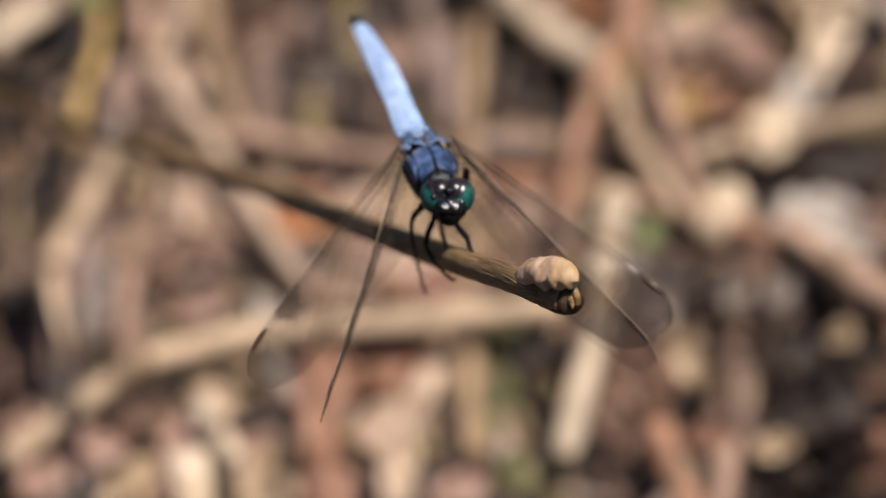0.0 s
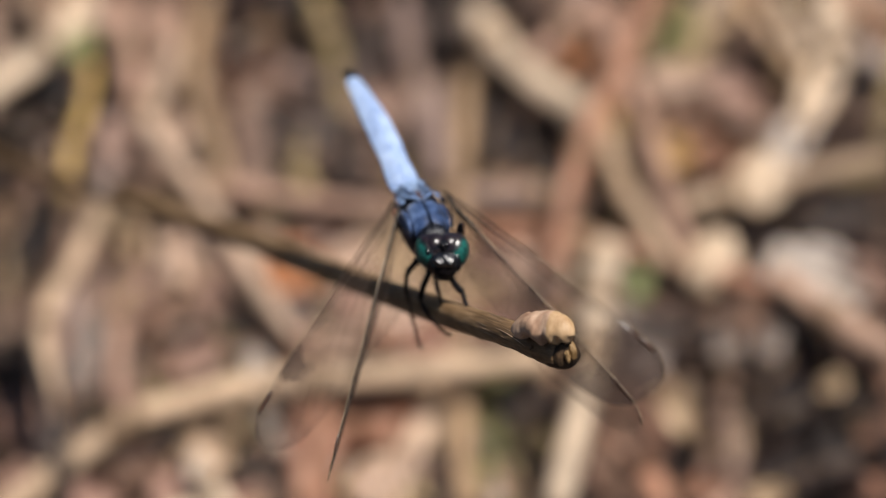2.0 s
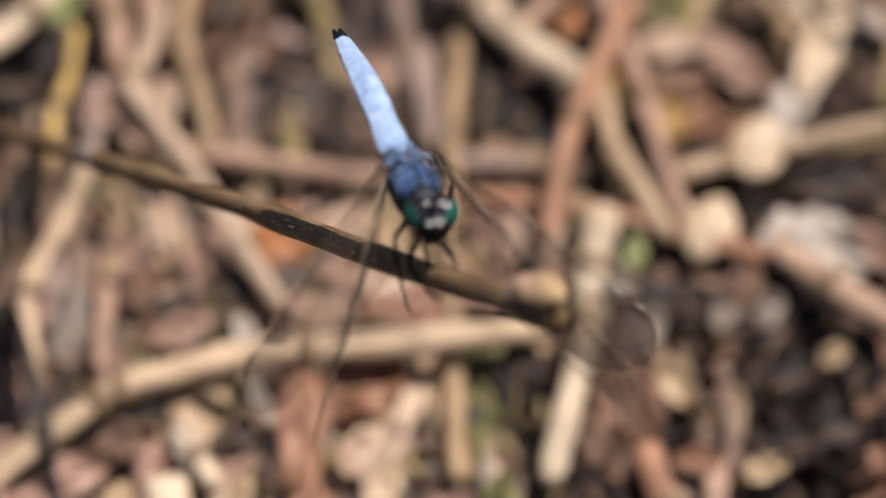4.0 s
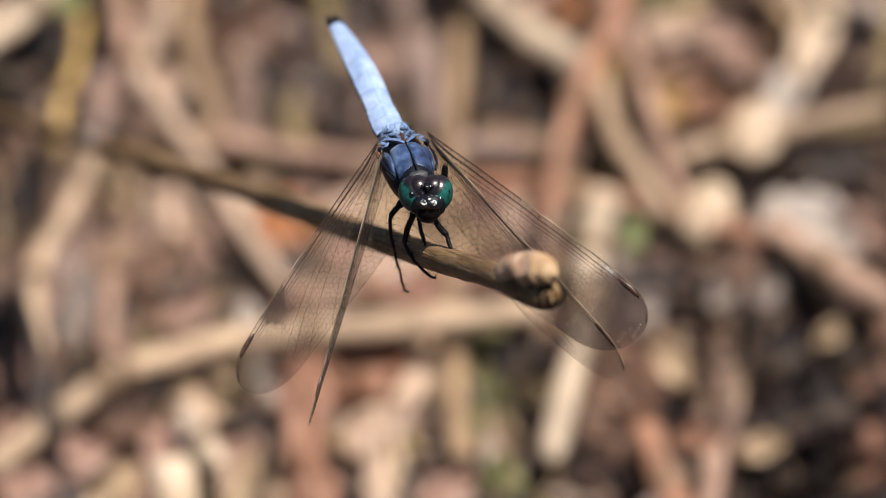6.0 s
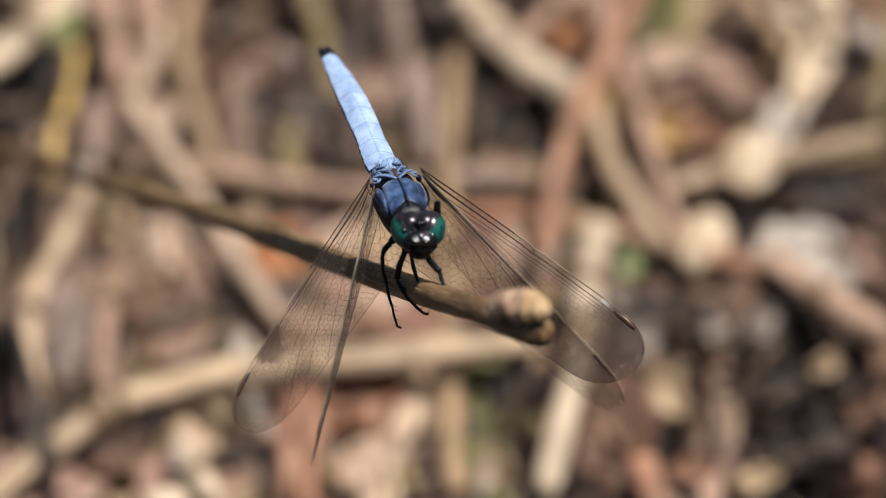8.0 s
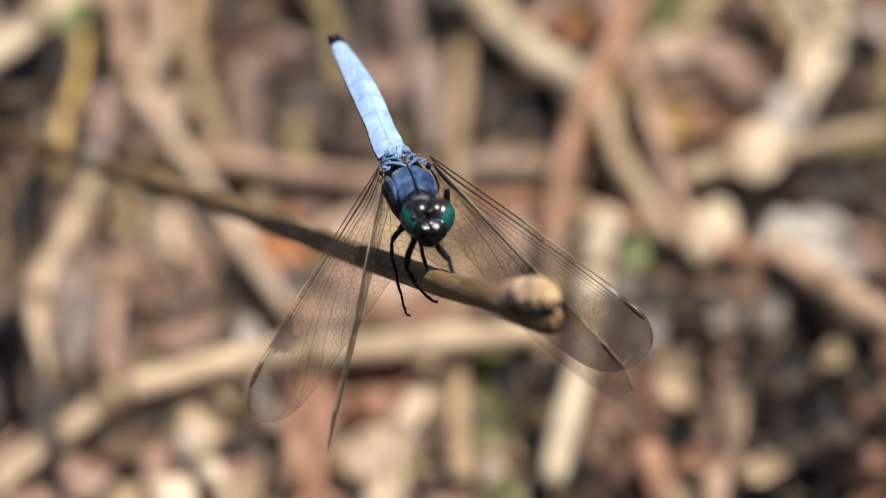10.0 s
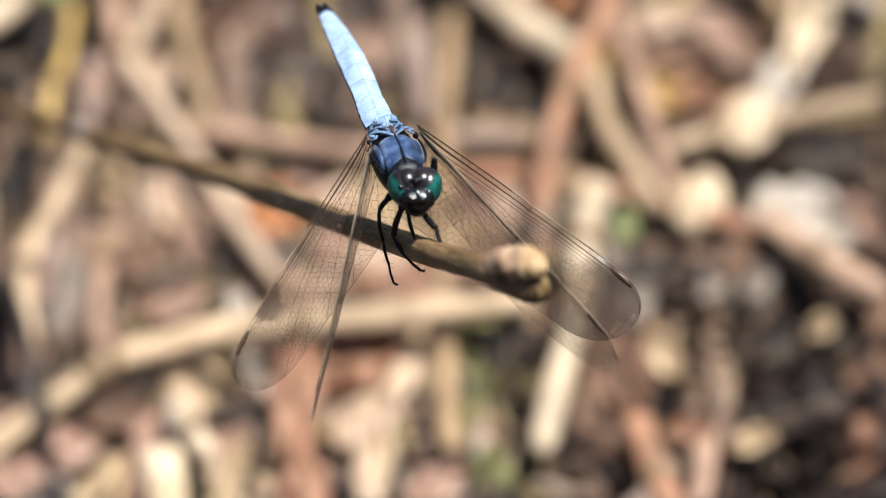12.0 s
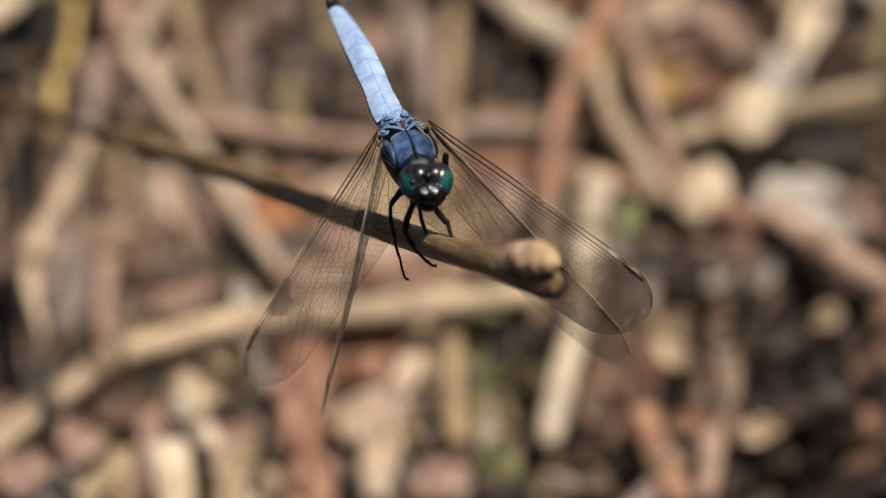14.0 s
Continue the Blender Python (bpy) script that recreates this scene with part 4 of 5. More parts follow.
def crumbs(name, label, material, number, seed, dark):
    """Small litter crumbs, flakes and splinters, far too many to count."""
    rng = random.Random(seed)
    verts, faces = [], []
    while len(verts) < number * 8:
        x, y = (rng.gauss(0, 0.055), rng.gauss(0.103, 0.047)) if dark is not None else (rng.gauss(0, 0.5), rng.gauss(0.09, 0.5))
        if shady(x / MM, y / MM) != dark and dark is not None or dark is None and abs(x) < 0.085 and abs(y - 0.10) < 0.075:
            continue
        z = bank(x, y) + rng.uniform(-0.001, 0.004)
        long = rng.uniform(0.0012, 0.0060) if dark is not None else rng.uniform(0.004, 0.022)
        wide = long * rng.uniform(0.12, 0.7)
        m = Matrix.Translation((x, y, z)) @ Euler((rng.gauss(0.3, 0.6), rng.gauss(0, 0.6), rng.uniform(0, 6.3))).to_matrix().to_4x4()
        c = rng.uniform(-0.3, 0.5) * wide
        k = len(verts)
        shape = [(-long, -wide * 0.3, 0), (-long * 0.3, -wide, c), (long * 0.6, -wide * 0.8, c), (long, 0.1 * wide, 0), (long * 0.4, wide, c), (-long * 0.5, wide * 0.9, c)]
        verts += [m @ Vector(p) for p in shape] + [m @ Vector((0, 0, -wide * 0.35)), m @ Vector((0, 0, wide * 0.12))]
        for j in range(6):
            faces += [(k + j, k + (j + 1) % 6, k + 7), (k + (j + 1) % 6, k + j, k + 6)]
    me = bpy.data.meshes.new(name)
    me.from_pydata(verts, [], faces)
    me.materials.append(material)
    tagged(new(name, me), label, "litter", kind="stuff")


def placed_blades():
    """Flat blades and sheaths that fill the bank between the stalks."""
    for pts, r, material in (
            ([(-33.4, 58.2, 25.3), (-32.6, 53.2, 23.9), (-31.9, 46.6, 21.9)], 2.9, HUSK),
            ([(-30.7, 70.2, 25.9), (-28.9, 62.8, 23.7), (-25.3, 54.9, 21.4), (-23.5, 49.9, 19.9)], 1.9, BLUSH_STALK),
            ([(-47.8, 60.5, 22.0), (-47.5, 56.8, 20.9), (-47.8, 51.9, 19.5)], 3.0, GREY),
            ([(-40.2, 65.8, 23.6), (-38.9, 59.2, 21.6), (-38.4, 50.9, 19.2)], 2.0, TAN),
            ([(-7.8, 66.6, 25.8), (-6.6, 59.6, 23.7), (-6.7, 51.3, 21.3)], 2.7, BLUSH_STALK),
            ([(32.2, 55.3, 24.5), (28.1, 49.6, 22.8), (24.8, 46.4, 21.9)], 1.8, MAUVE),
            ([(36.0, 62.8, 23.7), (36.0, 57.4, 22.1), (35.0, 51.3, 20.3)], 1.8, PINK),
            ([(22.2, 67.2, 23.0), (21.7, 61.0, 21.2), (22.0, 54.4, 19.2)], 2.0, BROWN),
            ([(-23.0, 69.7, 25.7), (-23.4, 65.6, 24.5), (-22.3, 61.4, 23.3)], 2.6, BROWN),
            ([(-35.4, 135.7, 45.2), (-34.5, 128.9, 43.4), (-35.0, 122.1, 41.5)], 2.0, PINK),
            ([(-41.8, 116.5, 42.0), (-42.1, 111.0, 40.5), (-42.3, 104.3, 38.6)], 1.3, MAUVE),
            ([(-38.4, 117.7, 42.3), (-37.3, 111.8, 40.7), (-36.5, 105.9, 39.1)], 2.3, ROSY),
            ([(-23.4, 119.5, 39.8), (-23.1, 109.4, 37.0), (-22.7, 99.4, 34.2)], 1.7, TAN),
            ([(-18.1, 115.4, 37.7), (-17.5, 108.6, 35.8), (-17.4, 100.3, 33.5)], 1.6, UMBER),
            ([(-21.6, 128.1, 41.2), (-22.2, 119.6, 38.8), (-20.9, 111.2, 36.5)], 3.2, MAUVE),
            ([(-16.6, 127.3, 39.9), (-16.3, 120.5, 38.1), (-16.6, 114.6, 36.5)], 2.0, MAUVE),
            ([(-9.4, 123.8, 40.0), (-8.9, 116.2, 37.9), (-9.1, 107.8, 35.6)], 1.8, UMBER),
            ([(-5.8, 126.4, 39.7), (-5.9, 119.6, 37.8), (-6.3, 112.0, 35.7)], 1.7, UMBER),
            ([(-0.5, 122.8, 41.7), (0.4, 115.1, 39.6), (1.2, 107.6, 37.5)], 1.9, MAUVE),
            ([(-51.8, 109.9, 38.2), (-50.5, 102.8, 36.2), (-47.7, 95.3, 34.1)], 2.0, BROWN),
            ([(-54.0, 108.8, 35.9), (-53.4, 102.1, 34.0), (-53.6, 95.5, 32.1)], 1.5, BROWN),
            ([(-32.0, 107.0, 36.3), (-31.3, 100.3, 34.5), (-30.8, 92.8, 32.4)], 1.7, TAN),
            ([(-34.9, 105.7, 36.0), (-35.2, 99.5, 34.2), (-34.6, 94.5, 32.8)], 1.3, BLUSH_STALK),
            ([(-27.7, 104.5, 34.7), (-26.8, 98.7, 33.0), (-26.7, 92.0, 31.1)], 1.5, PINK),
            ([(-45.9, 99.6, 32.3), (-44.5, 94.7, 30.9), (-44.3, 88.0, 29.0)], 1.5, UMBER),
            ([(-53.8, 98.8, 32.1), (-54.2, 93.0, 30.4), (-54.0, 86.4, 28.5)], 1.8, BROWN),
            ([(-40.0, 98.7, 33.0), (-40.3, 93.7, 31.6), (-40.5, 88.8, 30.2)], 1.6, TAN),
            ([(-36.8, 97.9, 32.8), (-36.5, 92.1, 31.1), (-37.0, 86.3, 29.5)], 1.5, UMBER),
            ([(-33.4, 97.0, 32.6), (-32.9, 92.1, 31.1), (-32.5, 86.3, 29.5)], 1.8, ROSY),
            ([(-30.1, 97.8, 32.8), (-30.5, 92.9, 31.4), (-30.1, 87.1, 29.7)], 1.6, UMBER),
            ([(-40.5, 86.5, 32.6), (-41.0, 81.2, 31.0), (-41.7, 75.1, 29.3)], 1.2, PINK),
            ([(-27.0, 94.6, 30.9), (-26.5, 89.6, 29.4), (-26.9, 83.0, 27.6)], 1.7, UMBER),
            ([(-15.3, 92.0, 31.1), (-12.4, 89.9, 30.5), (-9.6, 85.3, 29.2)], 1.6, MAUVE),
            ([(-46.6, 86.4, 28.5), (-44.4, 82.3, 27.3), (-43.0, 79.0, 26.4)], 1.9, MAUVE),
            ([(-53.7, 85.6, 28.3), (-53.4, 79.9, 26.6), (-53.6, 73.3, 24.8)], 1.9, BROWN),
            ([(-1.0, 75.0, 27.2), (-3.7, 68.1, 25.2), (-6.2, 60.8, 23.1)], 2.2, BLUSH_STALK),
            ([(-46.5, 66.8, 22.9), (-43.7, 70.0, 23.8), (-38.7, 70.8, 24.0)], 1.6, UMBER),
            ([(-23.1, 89.6, 29.4), (-21.7, 86.3, 28.5), (-18.1, 84.6, 28.0)], 1.6, UMBER),
            ([(-9.6, 87.8, 30.9), (-5.3, 86.1, 30.4), (0.4, 85.2, 30.2)], 2.0, PINK),
            ([(9.6, 123.7, 40.0), (9.8, 117.8, 38.3), (9.1, 111.0, 36.5)], 1.9, UMBER),
            ([(13.5, 120.3, 38.1), (13.1, 114.4, 36.4), (13.4, 108.5, 34.8)], 1.6, UMBER),
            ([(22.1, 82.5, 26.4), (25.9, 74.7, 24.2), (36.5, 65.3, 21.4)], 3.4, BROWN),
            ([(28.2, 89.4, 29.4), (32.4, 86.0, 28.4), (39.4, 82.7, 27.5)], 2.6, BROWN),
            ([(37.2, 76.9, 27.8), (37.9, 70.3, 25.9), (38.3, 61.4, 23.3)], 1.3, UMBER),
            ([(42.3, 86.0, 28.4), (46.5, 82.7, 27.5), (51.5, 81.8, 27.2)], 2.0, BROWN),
            ([(7.0, 108.5, 35.8), (11.2, 108.1, 35.7), (17.0, 107.6, 35.5)], 1.6, TAN),
            ([(33.9, 137.2, 43.6), (33.8, 132.1, 42.2), (33.0, 126.1, 40.6)], 1.8, OLIVE),
            ([(33.9, 89.3, 29.4), (28.9, 92.7, 30.3), (26.8, 96.8, 31.5)], 2.0, UMBER),
            ([(40.8, 121.8, 39.5), (37.2, 121.0, 39.2), (32.9, 118.5, 38.5)], 2.2, MAUVE),
            ([(37.1, 115.1, 37.6), (33.5, 112.6, 36.9), (30.6, 107.6, 35.5)], 1.6, RUST),
            ([(56.7, 123.5, 38.9), (54.4, 118.5, 37.5), (52.2, 114.2, 36.4)], 2.0, UMBER),
            ([(47.7, 105.0, 33.8), (52.0, 106.7, 34.3), (57.0, 107.1, 34.4)], 2.0, UMBER),
            ([(6.7, 76.3, 25.6), (7.3, 69.8, 23.7), (6.9, 62.5, 21.6)], 2.2, OLIVE),
            ([(-22.8, 124.1, 41.1), (-23.2, 116.5, 39.0), (-23.7, 108.5, 36.8)], 2.8, UMBER),
            ([(-18.5, 117.7, 39.8), (-17.4, 111.8, 38.2), (-16.2, 105.9, 36.5)], 1.6, OLIVE),
            ([(-47.7, 94.1, 32.7), (-47.1, 86.6, 30.6), (-47.4, 79.2, 28.5)], 1.6, MAUVE),
            ([(-43.7, 94.9, 32.9), (-44.3, 87.4, 30.8), (-43.8, 80.0, 28.7)], 1.8, UMBER)):
        stalk(pts, r, r * 0.75, material, (), 10, 0.3, "grass_blade")


placed_blades()
loose_stalks()
loose_blades()
thin_blades()
loose_sheaths()
loose_leaves()
crumbs("litter_crumbs", "brown crumbs and flakes of leaf litter on soil", FLAKES, 5200, 3, False)
crumbs("wide_litter", "dead leaves and straw strewn over the bank", FLAKES, 9000, 9, None)
# crumbs coloured almost black in place of shade
crumbs("soil_crumbs", "blackish litter crumbs with shade put into their colour", SHADE_DARK, 1500, 4, True)


# ---- the perch ----
def perch():
    root = new("perch_twig")
    root.matrix_world = PERCH
    tagged(root, "bare brown twig with a broken knobbly end", "twig")
    path = [(14.6, -12.3, 19.6), (11.3, -11.2, 15.6), (7.6, -9.7, 9.5), (0.7, -7.5, -5.0), (-10.3, -3.6, -28), (-20.0, 0.2, -51), (-26.0, 2.3, -63), (-42.2, 7.5, -91), (-57.0, 12.2, -115), (-80, 19.0, -150), (-106, 26.0, -190)]
    line = [p * MM for p in spline(path, 14)]

    def radius(t):
        r = 1.72 - 0.2 * t - 0.95 * max(0, t - 0.3)
        r += 0.30 * math.exp(-((t - 0.03) / 0.05) ** 2) + 0.28 * math.exp(-((t - 0.48) / 0.022) ** 2) + 0.25 * math.exp(-((t - 0.665) / 0.015) ** 2)
        return r * MM

    # turned so that the grain runs along the twig
    axis = (line[-1] - line[0]).normalized()
    turn = axis.to_track_quat("Z", "Y").to_matrix()
    unturn = turn.inverted()
    bm = tube(bmesh.new(), [unturn @ p for p in line], radius, 24, 0.07, 1.0, (1, 0.2, 0.1))
    stem = part("stem", bm, BARK, root)
    stem.matrix_basis = turn.to_4x4()
    # raised strips and scars of bark
    rng = random.Random(8)
    for k in range(80):
        i = rng.choice([rng.randint(8, 44), rng.randint(8, 44), rng.randint(58, 76)])
        a = rng.uniform(0.2, 2.9)
        n = rng.randint(3, 12)
        piece = []
        for j in range(i, i + n):
            way = (line[j + 1] - line[j - 1]).normalized()
            side = way.cross(Vector((0, 0, 1))).normalized()
            top = side.cross(way)
            aa = a + (j - i) * 0.03
            piece.append(line[j] + (-side * math.cos(aa) + (top * math.sin(aa))) * (radius(j / (len(line) - 1)) * 1.0))
        w = rng.uniform(0.018, 0.05)
        part("bark_strip", tube(bmesh.new(), [unturn @ p for p in piece], lambda t: w * (1.1 - abs(2 * t - 1)) * MM, 6), rng.choice([SCAR, COSTA, STRAW, BARK]), stem)
    # pale flakes where the bark has split
    for k in range(9):
        j = rng.randint(50, 66)
        way = (line[j + 1] - line[j - 1]).normalized()
        side = way.cross(Vector((0, 0, 1))).normalized()
        a = rng.uniform(0.7, 1.9)
        spot = line[j] + (-side * math.cos(a) + side.cross(way) * math.sin(a)) * radius(j / (len(line) - 1))
        part("bark_flake", ball(bmesh.new(), unturn @ spot, mm(0.16, 0.2, rng.uniform(0.3, 0.9)), None, 0.5, k, 8, 6), PALE, stem, "pale flake of split bark")
    # the knob: a pale fluted cap of pith over the dark broken end, yellower towards the tip
    along, up, out = Vector((0.76, -0.06, 0.65)).normalized(), Vector((0.04, 1, 0.0)), Vector((-0.65, 0, 0.76))
    rings = []
    for i in range(57):
        u = i / 56
        v = 2 * u - 1
        full = (1 - abs(v) ** (1.9 if v < 0 else 3.4)) ** 0.62 + 0.02
        column = math.cos(2 * math.pi * (4.4 * u + 0.35 * math.sin(6 * u + 1)))
        ring = []
        for k in range(28):
            a = 2 * math.pi * k / 28
            c, s = math.cos(a), math.sin(a)
            lump = 0.16 * noise.noise(Vector((u * 5, c * 1.2, s * 1.2))) + 0.07 * noise.noise(Vector((u * 17, c * 4, s * 4)))
            q = full * (1 + 0.035 * column * (0.45 + 0.55 * (1 - s) / 2) + lump)
            tall = 2.75 if s > 0 else 1.0 + 0.4 * column
            ring.append((Vector((12.0, -9.7, 19.3)) + along * v * 4.9 + up * q * tall * s + out * q * c * 2.0) * MM)
        rings.append(ring)
    for name, low, high, material, label in (("knob", 0, 40, PITH, "pale pinkish fluted knob of healed wood"), ("lobe", 40, 56, CREAM_PITH, "cream-coloured end lobe of the knob")):
        bm = bmesh.new()
        made = [[bm.verts.new(p) for p in ring] for ring in rings[low:high + 1]]
        for a, c in zip(made, made[1:]):
            for k in range(28):
                bm.faces.new((a[k], a[(k + 1) % 28], c[(k + 1) % 28], c[k]))
        bm.faces.new(made[0][::-1] if low == 0 else made[-1])
        bmesh.ops.recalc_face_normals(bm, faces=bm.faces)
        part(name, bm, material, root, label)
    # broken twig end, its wood darkened further for the shade under the knob
    rotten = [Vector(p) * MM for p in ((11.8, -11.4, 16.2), (12.8, -11.75, 17.4), (13.7, -12.1, 18.5), (14.5, -12.35, 19.5), (15.0, -12.5, 20.1), (15.2, -12.6, 20.4))]
    part("shaded_end", tube(bmesh.new(), rotten, lambda t: (1.75 + 0.4 * min(t, 0.45) - 1.0 * max(0, t - 0.6)) * MM, 20, 0.16, 1.0, (1, 0.2, 0.1), 3.0), SHADED_ROT, root, "dark rotten twig end, shade under the lobes in its colour")
    for x, y, z, wide, tall in ((15.6, -11.9, 20.6, 0.5, 1.1), (15.0, -12.6, 21.0, 0.35, 0.8)):
        part("splinter", ball(bmesh.new(), mm(x, y, z), mm(wide, tall, 0.5), Euler((0, 0, radians(12))).to_matrix(), 0.4, x), YELLOW_PITH, root, "yellowish splinter of the broken tip")
    part("bark_scale", ball(bmesh.new(), mm(-42.9, 8.0, -89.3), mm(1.5, 1.15, 1.3), None, 0.5, 2.0), SLATE, root, "pale grey scale of bark")


perch()


# ---- the dragonfly ----
A = Vector((-0.26, 0.52, -0.81)).normalized()            # along the body, towards the tail
L = Vector((1.0, 0.16, -0.22))
L = (L - A * L.dot(A)).normalized()                      # across the body
N = L.cross(A).normalized()
N = N if N.z > 0 else -N                                 # out of the back
O = Vector((-0.2, -0.5, 0.0))


def body(s, l, n):
    """A place in the body's own axes, in mm."""
    return (O + A * s + L * l + N * n) * MM


BODY_TURN = Matrix((L, A, N)).transposed()
MOVING = []


def loft(bm, sections, sides=24, power=2.0):
    """A skin over sections (s, half width, half height, lift), rounded at both ends."""
    rings = []
    for s, w, h, lift in sections:
        ring = []
        for k in range(sides):
            a = 2 * math.pi * k / sides
            c, d = math.cos(a), math.sin(a)
            ring.append(bm.verts.new(body(s, math.copysign(abs(c) ** (2 / power), c) * w, lift + math.copysign(abs(d) ** (2 / power), d) * h)))
        rings.append(ring)
    for a, b in zip(rings, rings[1:]):
        for k in range(sides):
            bm.faces.new((a[k], a[(k + 1) % sides], b[(k + 1) % sides], b[k]))
    bm.faces.new(rings[0][::-1])
    bm.faces.new(rings[-1])
    bmesh.ops.recalc_face_normals(bm, faces=bm.faces)
    return bm


def head(root):
    skull = part("head", ball(bmesh.new(), mm(0.25, -0.5, -0.9), mm(2.5, 2.6, 1.8)), FACE, root, "glossy black head facing forward")
    for side in (-1, 1):
        m = Matrix.Translation(mm(side * 1.50 + 0.05, 0.22, -0.75)) @ pose(0, 0, 0, 0, side * 14, -side * 12)
        bm = ball(bmesh.new(), (0, 0, 0), mm(1.82, 2.3, 1.88), None, 0.0, 0.0, 40, 28)
        bm.transform(m)
        part("eye", bm, EYE, skull, "teal compound eye with dark mottling")
        part("eye_crown", ball(bmesh.new(), mm(side * 0.92 + 0.05, 0.86, -0.72), mm(1.70, 1.72, 1.92), Euler((0, 0, radians(-side * 8))).to_matrix(), 0.0, 0.0, 40, 28), EYE, skull, "glossy purplish brown crown of the eye")
        part("cheek", ball(bmesh.new(), mm(side * 1.2 + 0.3, -0.95, 0.15), mm(1.0, 1.5, 1.05), None, 0.1, side), FACE, skull)
    part("frons", ball(bmesh.new(), mm(0.36, -0.85, 0.72), mm(1.62, 1.15, 1.22), None, 0.15, 3.0, 30, 20), BROW, skull, "glossy black two-lobed brow")
    for side in (-1, 1):
        part("brow_lobe", ball(bmesh.new(), mm(0.34 + side * 0.50, -1.02, 1.10), mm(0.84, 0.80, 0.88), None, 0.16, side * 2.0, 28, 20), BROW, skull)
        part("brow_plate", ball(bmesh.new(), mm(0.40 + side * 0.50, -0.86, 1.84), mm(0.62, 0.55, 0.15), Vector((0.185, 0.375, 0.906)).to_track_quat("Z", "Y").to_matrix(), 0.30, side * 3.0, 28, 20), BROW, skull)
    for x, y, z in ((-1.62, 0.12, 0.98), (2.62, 0.42, 0.42)):
        part("eye_spot", ball(bmesh.new(), mm(x, y, z - 0.08), mm(0.44, 0.46, 0.34), None, 0.2, x), PUPIL, skull, "dark spot on the teal eye")
    part("vertex", ball(bmesh.new(), mm(0.30, 1.0, 0.85), mm(0.70, 0.6, 0.75), None, 0.3, 5.0), FACE, skull)
    for side in (-1, 0, 1):
        part("ocellus", ball(bmesh.new(), mm(0.30 + side * 0.62, 1.12 - 0.25 * (side == 0), 1.42), mm(0.17, 0.17, 0.17), None, 0.0, 0.0, 10, 8), CAP, skull)
    part("clypeus", ball(bmesh.new(), mm(0.36, -1.75, 0.55), mm(1.48, 0.80, 0.92), None, 0.1, 1.0, 26, 16), LABRUM, skull)
    part("labrum", ball(bmesh.new(), mm(0.38, -2.2, 0.42), mm(1.38, 0.95, 0.98), None, 0.1, 2.0, 26, 16), LABRUM, skull, "dark brown mouth shield")
    part("labium", ball(bmesh.new(), mm(0.38, -2.95, -0.15), mm(1.15, 0.5, 0.9), None, 0.1, 6.0), FACE, skull)
    for side in (-1, 1):
        part("antenna", tube(bmesh.new(), [p * MM for p in spline([(0.3 + side * 0.5, 0.9, 1.3), (0.3 + side * 0.9, 1.3, 1.9), (0.3 + side * 1.5, 1.5, 2.4)], 4)], lambda t: (0.05 - 0.035 * t) * MM, 6), LEG, skull)


